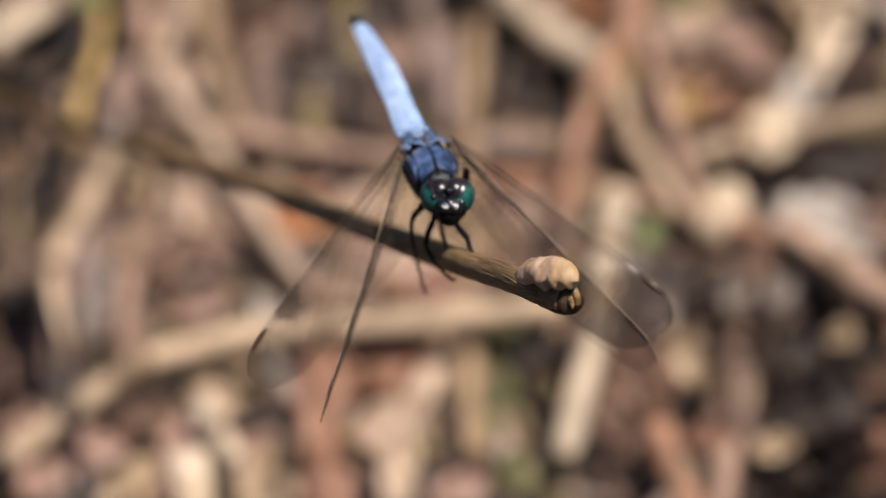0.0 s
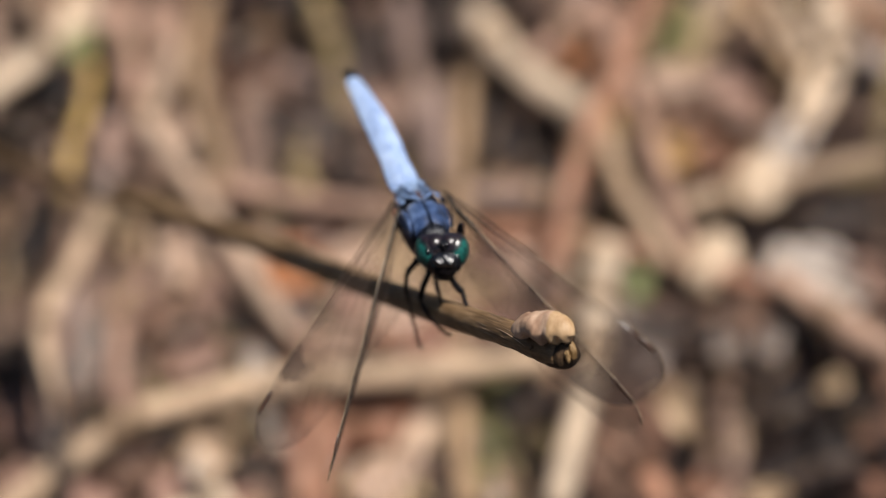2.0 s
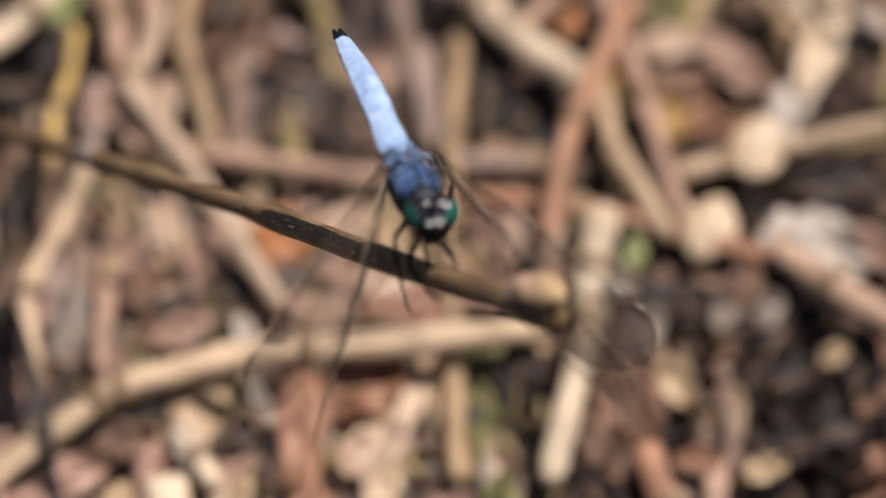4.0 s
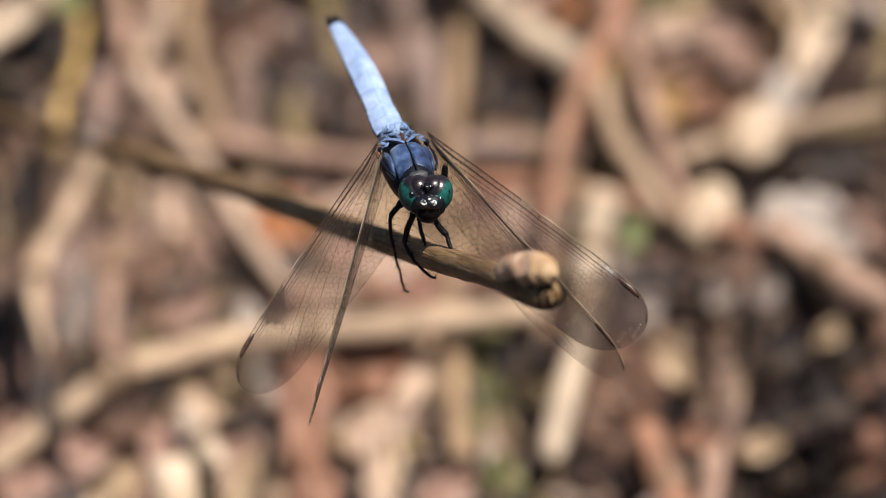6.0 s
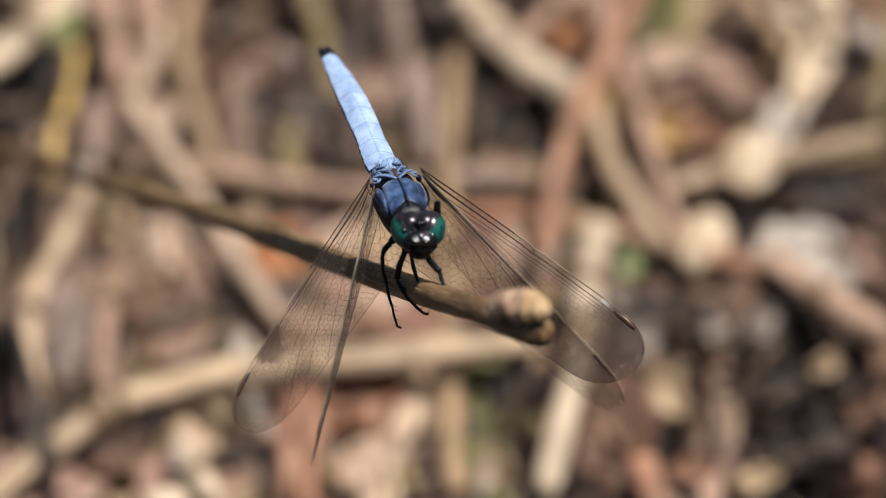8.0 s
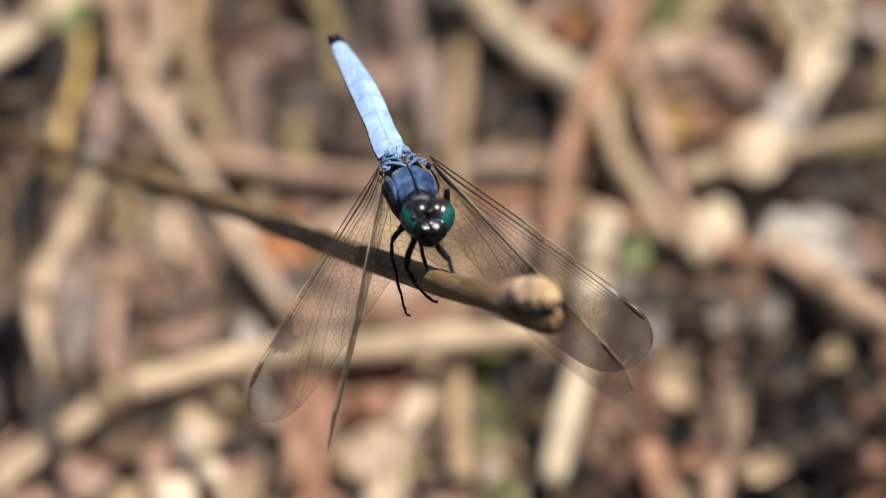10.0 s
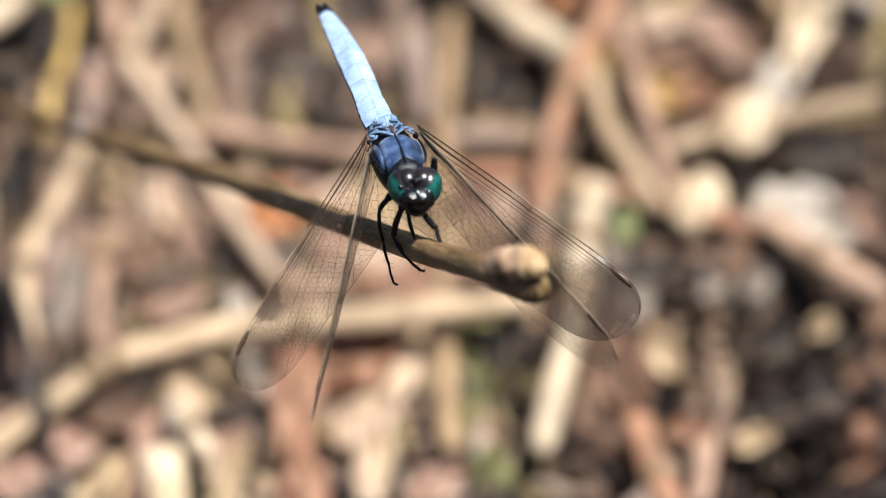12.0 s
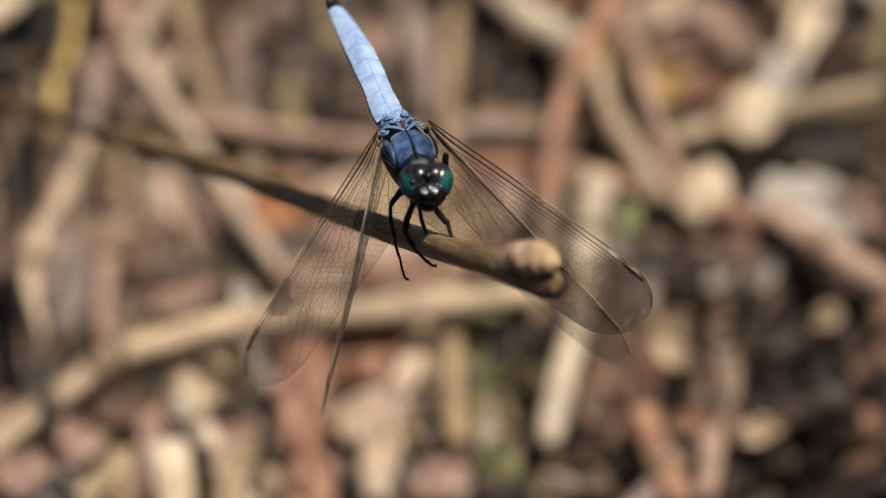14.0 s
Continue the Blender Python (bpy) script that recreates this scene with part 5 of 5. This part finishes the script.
def thorax(root):
    th = part("thorax", loft(bmesh.new(), [(1.6, 1.0, 1.0, 0.6), (2.2, 1.9, 1.7, 0.4), (3.2, 2.35, 2.5, 0.1), (4.6, 2.6, 3.1, -0.1), (6.4, 2.75, 3.4, -0.2), (8.4, 2.8, 3.4, -0.2),
                                                (10.0, 2.8, 3.2, -0.2), (11.3, 2.3, 2.6, 0.0), (12.2, 1.7, 2.0, 0.2)], 28, 2.2), DARK, root, "black thorax with slate-blue back plates")
    part("collar", loft(bmesh.new(), [(1.6, 0.8, 0.30, 1.85), (1.9, 1.2, 0.45, 2.05), (2.3, 1.25, 0.45, 2.25), (2.7, 0.9, 0.3, 2.3)], 18), COLLAR, th, "dull grey collar plate")
    for side in (-1, 1):
        bm = bmesh.new()
        grid = []
        for i in range(11):
            t = i / 10
            row = []
            for k in range(9):
                u = k / 8
                l = side * (0.10 + u * (1.86 + 0.26 * math.sin(math.pi * min(t * 0.75 + 0.2, 1))))
                s = 3.35 + t * 4.4 + 0.45 * u * (t - 0.2)
                n = 3.42 - 0.42 * (1 - t) ** 2 * 2.2 - 0.36 * u * u * 2.6 + 0.16 * math.sin(math.pi * t) + 0.10 * math.sin(math.pi * u)
                row.append(bm.verts.new(body(s, l, n)))
            grid.append(row)
        for a, b in zip(grid, grid[1:]):
            for k in range(8):
                bm.faces.new((a[k], a[k + 1], b[k + 1], b[k]))
        bmesh.ops.recalc_face_normals(bm, faces=bm.faces)
        made = bmesh.ops.extrude_face_region(bm, geom=list(bm.faces))["geom"]
        for v in made:
            if isinstance(v, bmesh.types.BMVert):
                v.co -= N * 0.9 * MM
        bmesh.ops.recalc_face_normals(bm, faces=bm.faces)
        part("back_plate", bm, STEEL, th, "slate-blue powdered back plate")
        # shoulder ridges and wing-root plates behind the plates
        for pts, thick in (([(7.85, 0.12, 3.50), (8.5, 0.9, 3.62), (9.4, 1.7, 3.3), (10.4, 2.6, 2.5)], 0.30),
                           ([(9.0, 1.9, 3.1), (8.7, 2.3, 2.9), (9.0, 2.75, 2.5)], 0.24),
                           ([(9.5, 0.25, 3.3), (10.0, 0.8, 3.4), (10.7, 1.5, 3.1), (11.4, 2.1, 2.4)], 0.26),
                           ([(12.2, 0.2, 2.75), (11.7, 0.8, 3.1), (11.9, 1.5, 2.8)], 0.30)):
            part("wing_ridge", tube(bmesh.new(), [p * MM for p in spline([body(s, side * l, n) / MM for s, l, n in pts], 5)], lambda t: thick * (0.52 + 0.36 * math.sin(math.pi * t)) * MM, 10, 0.45, 0.55, N, side * thick * 9), RIDGE, th, "pale slate-blue ridge at the wing root")
        for s, l, n, r in ((9.3, 0.45, 3.2, 0.30), (9.75, 1.55, 3.1, 0.27), (10.6, 1.35, 3.0, 0.32), (11.6, 0.55, 2.6, 0.5), (9.5, 2.45, 2.75, 0.3)):
            part("root_plate", ball(bmesh.new(), body(s, side * l, n), mm(r * 1.25, r * 0.95, r * 0.6), BODY_TURN, 0.5, side + s, 14, 10), RIDGE, th)
        part("side_plate", ball(bmesh.new(), body(6.6, side * 2.42, 1.25), mm(0.55, 2.5, 1.35), BODY_TURN, 0.12, side + 8.0, 24, 16), STEEL, th, "dull slate-blue side plate")
        part("root_knob", ball(bmesh.new(), body(9.0, side * 2.95, 2.2), mm(0.35, 0.45, 0.45), BODY_TURN, 0.3, side + 5), DARK, th)
        part("side_stripe", tube(bmesh.new(), [body(*p) for p in [(3.4, side * 2.55, 1.7), (5, side * 3.1, 1.75), (7, side * 3.3, 1.7), (8.6, side * 3.1, 1.9)]], lambda t: (0.10 + 0.10 * math.sin(math.pi * t)) * MM, 8), DARK, th)
    part("root_patch", ball(bmesh.new(), mm(-5.55, 5.0, -5.5), mm(0.34, 0.55, 0.45), None, 0.3, 6.0), TERRA, th, "orange-brown patch at the wing root")
    part("keel", tube(bmesh.new(), [body(s, 0, n) for s, n in ((2.8, 2.6), (4.2, 3.26), (6.0, 3.53), (7.9, 3.53))], lambda t: 0.085 * MM, 8), DARK, th)
    part("scutum", ball(bmesh.new(), body(9.7, 0, 3.02), mm(0.6, 0.9, 0.4), BODY_TURN, 0.3, 4.0), RED_SPOT, th, "reddish patch between the wings")
    bm = bmesh.new()
    rng = random.Random(2)
    for i in range(110):
        s, l = rng.uniform(8.8, 12.4), rng.uniform(-1.9, 1.9)
        p = body(s, l, 2.9 - 0.12 * l * l)
        d = (N + L * rng.uniform(-0.5, 0.5) + A * rng.uniform(-0.2, 0.6)).normalized() * rng.uniform(0.6, 1.5) * MM
        tube(bm, [p, p + d * 0.6, p + d], lambda t: (0.022 - 0.015 * t) * MM, 4)
    tagged(part("hair", bm, LEG, th, "short dark hairs on the back"), kind="stuff")


def abdomen(root):
    start, end = Vector((-4.1, 7.35, -9.0)), Vector((-11.0, 21.5, -28.5))
    mid = (start + end) / 2 + Vector((0.25, 0.35, 0.4))
    line = spline([start, mid, end], 50)
    n = len(line)
    ax = (end - start).normalized()
    cross = (L - ax * L.dot(ax)).normalized()
    back = cross.cross(ax)
    back = back if back.z > 0 else -back
    half = [(0.0, 1.75), (0.05, 1.9), (0.12, 1.90), (0.25, 1.68), (0.38, 1.76), (0.58, 1.68), (0.76, 1.40), (0.9, 1.05), (1.0, 0.8)]

    def wide(t):
        return np.interp(t, [a for a, _ in half], [b for _, b in half])

    whole = part("abdomen", tube(bmesh.new(), [p * MM for p in line[::4]], lambda t: wide(t) * 0.80 * MM, 16, 0, 0.8, back), DARK, root, "powder-blue tapering abdomen with a black tip")
    part("waist", ball(bmesh.new(), body(12.5, 0, 1.35), mm(2.2, 1.9, 1.9), BODY_TURN, 0.1, 1.0), WAIST, whole, "dull blue-grey base of the abdomen")
    cuts = [0.0, 0.085, 0.19, 0.32, 0.45, 0.58, 0.70, 0.80, 0.88, 0.945, 1.0]
    for i, (a, b) in enumerate(zip(cuts, cuts[1:])):
        bm = bmesh.new()
        rings = []
        for k in range(9):
            t = a + (b - a) * k / 8 + 0.004
            t = min(t, 1.0)
            f = t * (n - 1)
            j = min(int(f), n - 2)
            c = line[j].lerp(line[j + 1], f - j)
            w = wide(t) * (1.0 + 0.018 * (k / 8)) * (0.987 if k == 0 else 1.0)
            ring = []
            for q in range(25):
                ang = math.pi * (-0.12 + 1.24 * q / 24)
                co, si = math.cos(ang), math.sin(ang)
                roof = 0.86 * (1 - 0.62 * abs(co) ** 1.25) if si > 0 else si * 0.8 + 0.3
                jag = 0.04 * noise.noise(Vector((k * 1.9, i * 3.1, q * 0.2)))
                x = math.copysign(abs(co) ** 0.9, co) * (1 + jag)
                dent = -0.03 * math.exp(-((q - 12) / 0.9) ** 2)
                ring.append(bm.verts.new((c + cross * x * w + back * (roof + dent - 0.05) * w) * MM))
            rings.append(ring)
        for u, v in zip(rings, rings[1:]):
            for q in range(24):
                bm.faces.new((u[q], u[q + 1], v[q + 1], v[q]))
        bmesh.ops.recalc_face_normals(bm, faces=bm.faces)
        made = bmesh.ops.extrude_face_region(bm, geom=list(bm.faces))["geom"]
        mid_t = line[int((a + b) / 2 * (n - 1))] * MM
        for v in made:
            if isinstance(v, bmesh.types.BMVert):
                v.co = mid_t + (v.co - mid_t) * 1.0 - back * 0.10 * MM
        bmesh.ops.recalc_face_normals(bm, faces=bm.faces)
        part("segment", bm, BLUE if i < 9 else DARK, whole, "" if i < 9 else "black end segment")
    # fine dark line along the back, and the dark notched margins
    part("back_line", tube(bmesh.new(), [(p + back * wide(i / (n - 1)) * 0.79) * MM for i, p in enumerate(line[:82])], lambda t: 0.028 * MM, 6), WAIST, whole)
    for side in (-1, 1):
        part("margin", tube(bmesh.new(), [(p + cross * side * wide(i / (n - 1)) * 0.98 + back * wide(i / (n - 1)) * 0.12) * MM for i, p in enumerate(line[:84])], lambda t: 0.10 * MM, 6, 0.8), DARK, whole, "dark notched side margin")
        p = end
        part("tail_clasp", tube(bmesh.new(), [p * MM, (p + ax * 0.5 + cross * side * 0.42) * MM, (p + ax * 1.0 + cross * side * 0.36) * MM], lambda t: (0.42 - 0.16 * t) * MM, 8), DARK, whole)
    # the abdomen rises and sinks a little about its root
    root_place = start * MM
    MOVING.append((whole, [(t, Matrix.Translation(root_place) @ pose(0, 0, 0, a, 0, b) @ Matrix.Translation(-root_place))
                           for t, a, b in ((0, 1.2, 0), (2.4, 1.3, -0.4), (3.0, 1.3, -1.4), (3.2, 1.3, -1.4), (5.3, 0.8, 0), (7.1, 0.5, 0), (7.5, 1.7, 0), (11.0, 1.8, 0), (14, 1.7, 0))]))


def wing(root, name, label, base, tip, chord, width, hind, skin, turns, twist=0.0, fold=0.0, full=0.0):
    """A wing on its own axes: x from root to tip, y to the hind edge. turns: (seconds, degrees) about the slant's axis."""
    base, tip = Vector(base), Vector(tip)
    span = tip - base
    n_mm = span.length
    x = span.normalized()
    y = Vector(chord)
    y = (y - x * y.dot(x)).normalized()
    z = x.cross(y)
    rest = Matrix((x, y, z)).transposed().to_4x4()

    def smooth(a, b, v):
        v = min(1, max(0, (v - a) / (b - a)))
        return v * v * (3 - 2 * v)

    tip_c = 0.36 * width * (0.74 if hind else 0.85) * (1 + 0.45 * full)

    def front(t):
        q = max(0.0, (t - 0.87) / 0.13)
        edge = width * (0.02 - 0.035 * math.sin(math.pi * t) + 0.012 * math.exp(-((t - 0.48) / 0.015) ** 2))
        return edge + (tip_c - edge) * (1 - math.sqrt(max(0.0, 1 - q * q)))

    def rear(t):
        if hind:
            r = width * (0.10 + 0.90 * math.sin(math.pi / 2 * min(1, t / 0.16)) ** 0.8) * (1 - (0.26 - 0.24 * full) * smooth(0.22, 0.86, t))
        else:
            r = width * (0.10 + 0.72 * math.sin(math.pi / 2 * min(1, t / 0.30)) ** 0.9 + 0.18 * smooth(0.3, 0.62, t)) * (1 - 0.14 * smooth(0.55, 0.86, t))
        q = max(0.0, (t - 0.70 - 0.12 * full) / (0.30 - 0.12 * full))
        return tip_c + (r - tip_c) * math.sqrt(max(0.0, 1 - q ** 2.3))

    def at(t, f):
        """The place at the part t of the span and f between front and hind edge; veins ride on ridges."""
        pleat = fold * smooth(0.64, 0.76, t) * (1 - smooth(0.79, 0.87, t)) * (rear(t) - front(t)) * min(f - 0.105, 0)
        h = pleat + 0.022 * math.sin(f * 24) * (1 - t * 0.5) * math.exp(-2.2 * f) + 0.15 * math.sin(math.pi * t) * (f - 0.3) + twist * width * (1 - t) ** 2 * f
        return Vector((t * n_mm, front(t) + (rear(t) - front(t)) * f, h)) * MM

    bm = bmesh.new()
    nt, nf = 60, 24
    grid = [[bm.verts.new(at(i / nt * 0.995 + 0.004, k / nf)) for k in range(nf + 1)] for i in range(nt + 1)]
    for a, b in zip(grid, grid[1:]):
        for k in range(nf):
            bm.faces.new((a[k], b[k], b[k + 1], a[k + 1]))
    ob = part(name, bm, skin, root, label)

    def run(bm, pts, size):
        rings = []
        for i, p in enumerate(pts):
            d = (pts[min(i + 1, len(pts) - 1)] - pts[max(i - 1, 0)]).normalized()
            s = d.cross(Vector((0, 0, 1))).normalized()
            r = size * MM * (1.05 - 0.45 * p.x / (n_mm * MM))
            rings.append([bm.verts.new(p + s * r), bm.verts.new(p + Vector((0, 0, r))), bm.verts.new(p - s * r), bm.verts.new(p - Vector((0, 0, r)))])
        for a, b in zip(rings, rings[1:]):
            for k in range(4):
                bm.faces.new((a[k], a[(k + 1) % 4], b[(k + 1) % 4], b[k]))

    rng = random.Random(len(name) + int(width * 10))
    bm = bmesh.new()
    lines = [0.060, 0.105, 0.155] if hind else [0.075, 0.14, 0.21]
    for j, f in enumerate(lines):
        run(bm, [at(i / 60 * 0.993, f + 0.012 * math.sin(i * 0.05 + j) * (j > 0)) for i in range(2, 61)], (0.075, 0.046, 0.036)[j])
    run(bm, [at(i / 60 * 0.993, 1.0) for i in range(2, 61)], 0.036)
    # long veins that arch back to the hind edge
    for j, (f0, end) in enumerate(((0.155, 0.97), (0.17, 0.88), (0.21, 0.76), (0.27, 0.62), (0.34, 0.46), (0.44, 0.28))):
        pts = []
        for i in range(31):
            s = i / 30
            pts.append(at(0.04 + (end - 0.04) * s, f0 + (0.995 - f0) * s ** (2.6 - 0.2 * j)))
        run(bm, pts, 0.030 if hind else 0.024)
    # cross-veins of the front bands
    for j, (f, g) in enumerate(zip([0.0, *lines], lines)):
        step = (1.05, 1.3, 1.2)[j] / n_mm
        t = 0.04
        while t < 0.985:
            tt = t + rng.uniform(-0.15, 0.15) * step
            run(bm, [at(tt, f), at(min(0.99, tt + rng.uniform(-0.15, 0.2) * step), g)], 0.026)
            t += step * (1.1 - 0.4 * t)
    # net of uneven six-sided cells behind them, finer towards the tip
    cell = 0.40

    def knot(i, k):
        """Corner (i, k) of the net: place along and across in mm, or None outside the skin."""
        p = i * cell * 0.866 / n_mm
        q = (k * 1.5 + (0.25 if (i + k) % 2 else -0.25)) * cell
        shake = Vector((noise.noise(Vector((i * 7.31, k * 3.17, width))), noise.noise(Vector((i * 2.71, k * 9.13, width + 5)))))
        t = p * (1.6 - 0.6 * p) + shake.x * 0.85 * cell / n_mm
        if not 0.03 < t < 0.99:
            return None
        q *= 1 + 0.7 * (1 - smooth(0.12, 0.55, t))
        f = (q + shake.y * 0.85 * cell - front(t)) / max(1e-6, rear(t) - front(t))
        return at(t, f) if lines[2] - 0.01 < f < 1.0 else None

    for i in range(int(n_mm / cell / 0.866) + 2):
        for k in range(int(width / cell / 1.5) + 2):
            a = knot(i, k)
            if a is None:
                continue
            for b in (knot(i + 1, k), knot(i, k + 1) if (i + k) % 2 else None):
                if b is not None:
                    run(bm, [a, b], 0.021)
    tagged(part("venation", bm, VEIN, ob, "net of fine dark veins"), kind="stuff")
    bm = bmesh.new()
    run(bm, [at(i / 60 * 0.99, 0.0) for i in range(24, 61)], 0.10)
    part("costa", bm, COSTA, ob, "pale front edge of the wing")
    bm = bmesh.new()
    run(bm, [at(i / 60 * 0.99, 0.0) for i in range(0, 26)], 0.085)
    part("costa", bm, VEIN if hind else COSTA, ob, "dark front edge near the wing root" if hind else "pale front edge near the wing root")
    part("radial_vein", tube(bmesh.new(), [at(0.01 + 0.54 * i / 24, lines[0]) for i in range(25)], lambda t: ((0.15 if hind else 0.23) * (1 - 0.74 * t)) * MM, 6, 0.1), VEIN if hind else RADIAL, ob, "stout dark main vein" if hind else "stout grey-brown main vein")
    part("nodus", ball(bmesh.new(), at(0.48, 0.03), mm(0.22, 0.09, 0.08), None, 0.3, width, 10, 8), VEIN, ob)
    bm = bmesh.new()
    for i in range(60 if hind else 36):
        t = rng.choice([rng.uniform(0.95, 0.985), rng.uniform(0.972, 0.989), rng.uniform(0.35, 0.95)])
        r = rng.uniform(0.014, 0.040)
        ball(bm, at(t, rng.uniform(0.30, 0.97)), mm(r * rng.uniform(0.8, 2.6), r, r * 0.6), None, 0.5, i, 6, 4)
    tagged(part("dust", bm, PALE, ob, "pale specks of dust"), kind="stuff")
    bm = bmesh.new()
    tube(bm, [at(0.822 + 0.095 * i / 8, 0.045) for i in range(9)], lambda t: (0.14 + 0.20 * math.sin(math.pi * t) ** 0.5) * MM, 8, 0, 0.5, (0, 0, 1))
    part("stigma", bm, STIGMA, ob, "dark brown wing spot near the tip")
    MOVING.append((ob, [(t, Matrix.Translation(base * MM) @ pose(0, 0, 0, 0, 0, a) @ rest) for t, a in turns]))
    return ob


def leg(root, pts, r, foot=True, bristles=True):
    line = [Vector(p) * MM for p in pts]
    bm = bmesh.new()
    for i, (a, b) in enumerate(zip(line, line[1:])):
        fat = r * (1.0, 0.72, 0.5, 0.36, 0.3)[min(i, 4)]
        bend = (b - a).cross(Vector((0, 0, 1))).normalized() * (b - a).length * 0.04
        tube(bm, [a, a.lerp(b, 0.12) + bend * 0.4, a.lerp(b, 0.5) + bend, a.lerp(b, 0.88) + bend * 0.4, b], lambda t: fat * (0.85 + 0.35 * math.sin(math.pi * (0.1 + 0.8 * (1 - t)))) * MM, 9)
    ob = part("leg", bm, LEG, root, "thin black bristly leg")
    if bristles:
        bm = bmesh.new()
        for i, (a, b) in enumerate(zip(line[1:], line[2:])):
            n = int((b - a).length / MM / 0.55)
            for k in range(n):
                p = a.lerp(b, (k + 0.5) / n)
                s = (b - a).cross(Vector((0, 0, 1))).normalized() * (1 if k % 2 else -1)
                d = (s + (b - a).normalized() * 0.7 + Vector((0, 0, 0.3))).normalized() * 0.78 * MM
                tube(bm, [p, p + d * 0.5, p + d], lambda t: (0.055 - 0.040 * t) * MM, 4)
        if len(bm.verts):
            tagged(part("bristle", bm, LEG, ob), kind="stuff")
        else:
            bm.free()


def dragonfly():
    root = new("dragonfly")
    root.matrix_world = PERCH
    tagged(root, "powder-blue dragonfly with clear wings perched on a twig", "dragonfly")
    head(root)
    thorax(root)
    abdomen(root)
    leg(root, [(-2.6, -0.6, -4.6), (-3.2, -1.2, -3.5), (-4.3, -2.5, -3.6), (-3.9, -6.6, -8.8), (-3.3, -9.2, -10.0), (-2.7, -11.6, -10.6), (-2.25, -11.75, -10.4)], 0.42)
    leg(root, [(-1.2, -1.8, -3.0), (-1.5, -2.4, -2.2), (-2.65, -5.8, -6.4), (-1.0, -8.5, -5.8), (0.6, -10.0, -4.8), (1.15, -10.1, -4.8)], 0.46)
    leg(root, [(-0.7, -2.4, -4.5), (-0.8, -3.1, -4.4), (-0.2, -5.7, -4.8), (0.1, -6.6, -4.6)], 0.30)
    leg(root, [(0.9, -2.2, -3.2), (1.0, -2.9, -2.6), (2.55, -4.9, -1.2), (3.1, -6.7, -0.2), (3.5, -7.6, -0.6)], 0.46)
    leg(root, [(2.0, 0.6, -4.5), (2.35, 1.6, -3.6), (2.45, 3.7, -2.9), (2.2, 2.2, -3.4)], 0.42, bristles=False)
    leg(root, [(-2.4, 0.6, -3.2), (-2.9, 1.5, -2.2), (-3.2, 3.2, -2.2), (-3.0, 1.2, -2.6)], 0.40, bristles=False)
    wing(root, "forewing", "clear forewing with dark veins and smoky tip", (-5.2, 5.7, -4.6), (-13.8, -27.4, 6.5), (0.035, -0.03, -1.0), 6.8, False, FORE_SKIN,
         [(0, -3.3), (0.2, -2.6), (0.5, 0.6), (1.0, 0.5), (1.5, 0.2), (2.0, -1.0), (3.2, -1.2), (5.5, -1.5), (6.0, -1.4), (6.5, -0.9), (7.1, -0.9), (7.5, -0.6), (8.0, 0.8), (8.5, 2.6), (8.8, 2.6), (11, 1.7), (12, 1.6), (13.5, 1.1), (14, 1.0)], 0.22)
    wing(root, "hindwing", "clear hindwing with dark veins and smoky patches", (-5.8, 6.8, -6.2), (-24.8, -21.4, 0.0), (0.70, -0.47, -0.53), 10.0, True, CLEAR_HIND_SKIN,
         [(0, -2.8), (0.2, -2.2), (0.5, 0.4), (1.0, 0.8), (1.5, 0.8), (2.0, 0.3), (2.5, -0.3), (5.5, -0.4), (6.5, 0), (7.1, 0), (7.5, -0.4), (8.0, 0.9), (8.5, 2.7), (8.8, 2.7), (11, 1.7), (12, 1.9), (13.5, 1.7), (14, 1.5)], 0.0, 0.0, 0.5)
    wing(root, "forewing", "clear forewing with dark veins and smoky tip", (0.7, 7.2, -6.6), (24.8, -20.9, 3.0), (-0.57, -0.49, -0.66), 8.0, False, FORE_SKIN,
         [(0, 3.8), (0.5, 2.5), (1.0, 1.9), (1.5, 1.8), (2.0, 1.1), (3.2, 0.9), (5.5, 0.6), (6.5, 0), (7.1, 0.2), (7.5, 1.8), (8.0, 2.0), (8.7, 2.0), (11, 1.4), (12, 1.3), (12.5, 1.5), (14, 1.4)])
    wing(root, "hindwing", "clear hindwing with dark veins and smoky patches", (0.5, 7.9, -8.0), (28.6, -14.3, -6.0), (-0.60, -0.80, -0.15), 10.5, True, HIND_SKIN,
         [(0, 2.0), (0.5, 1.4), (1.0, 1.3), (1.5, 1.1), (2.5, 0.7), (5.5, 0.5), (6.5, 0), (7.1, 0.2), (7.5, 1.4), (8.5, 1.0), (11, 1.2), (12, 1.3), (13.5, 1.6), (14, 1.4)], 0.0, -0.61, 0.8)


dragonfly()


def motions():
    for ob, rows in MOVING:
        walk(ob, rows)


motions()
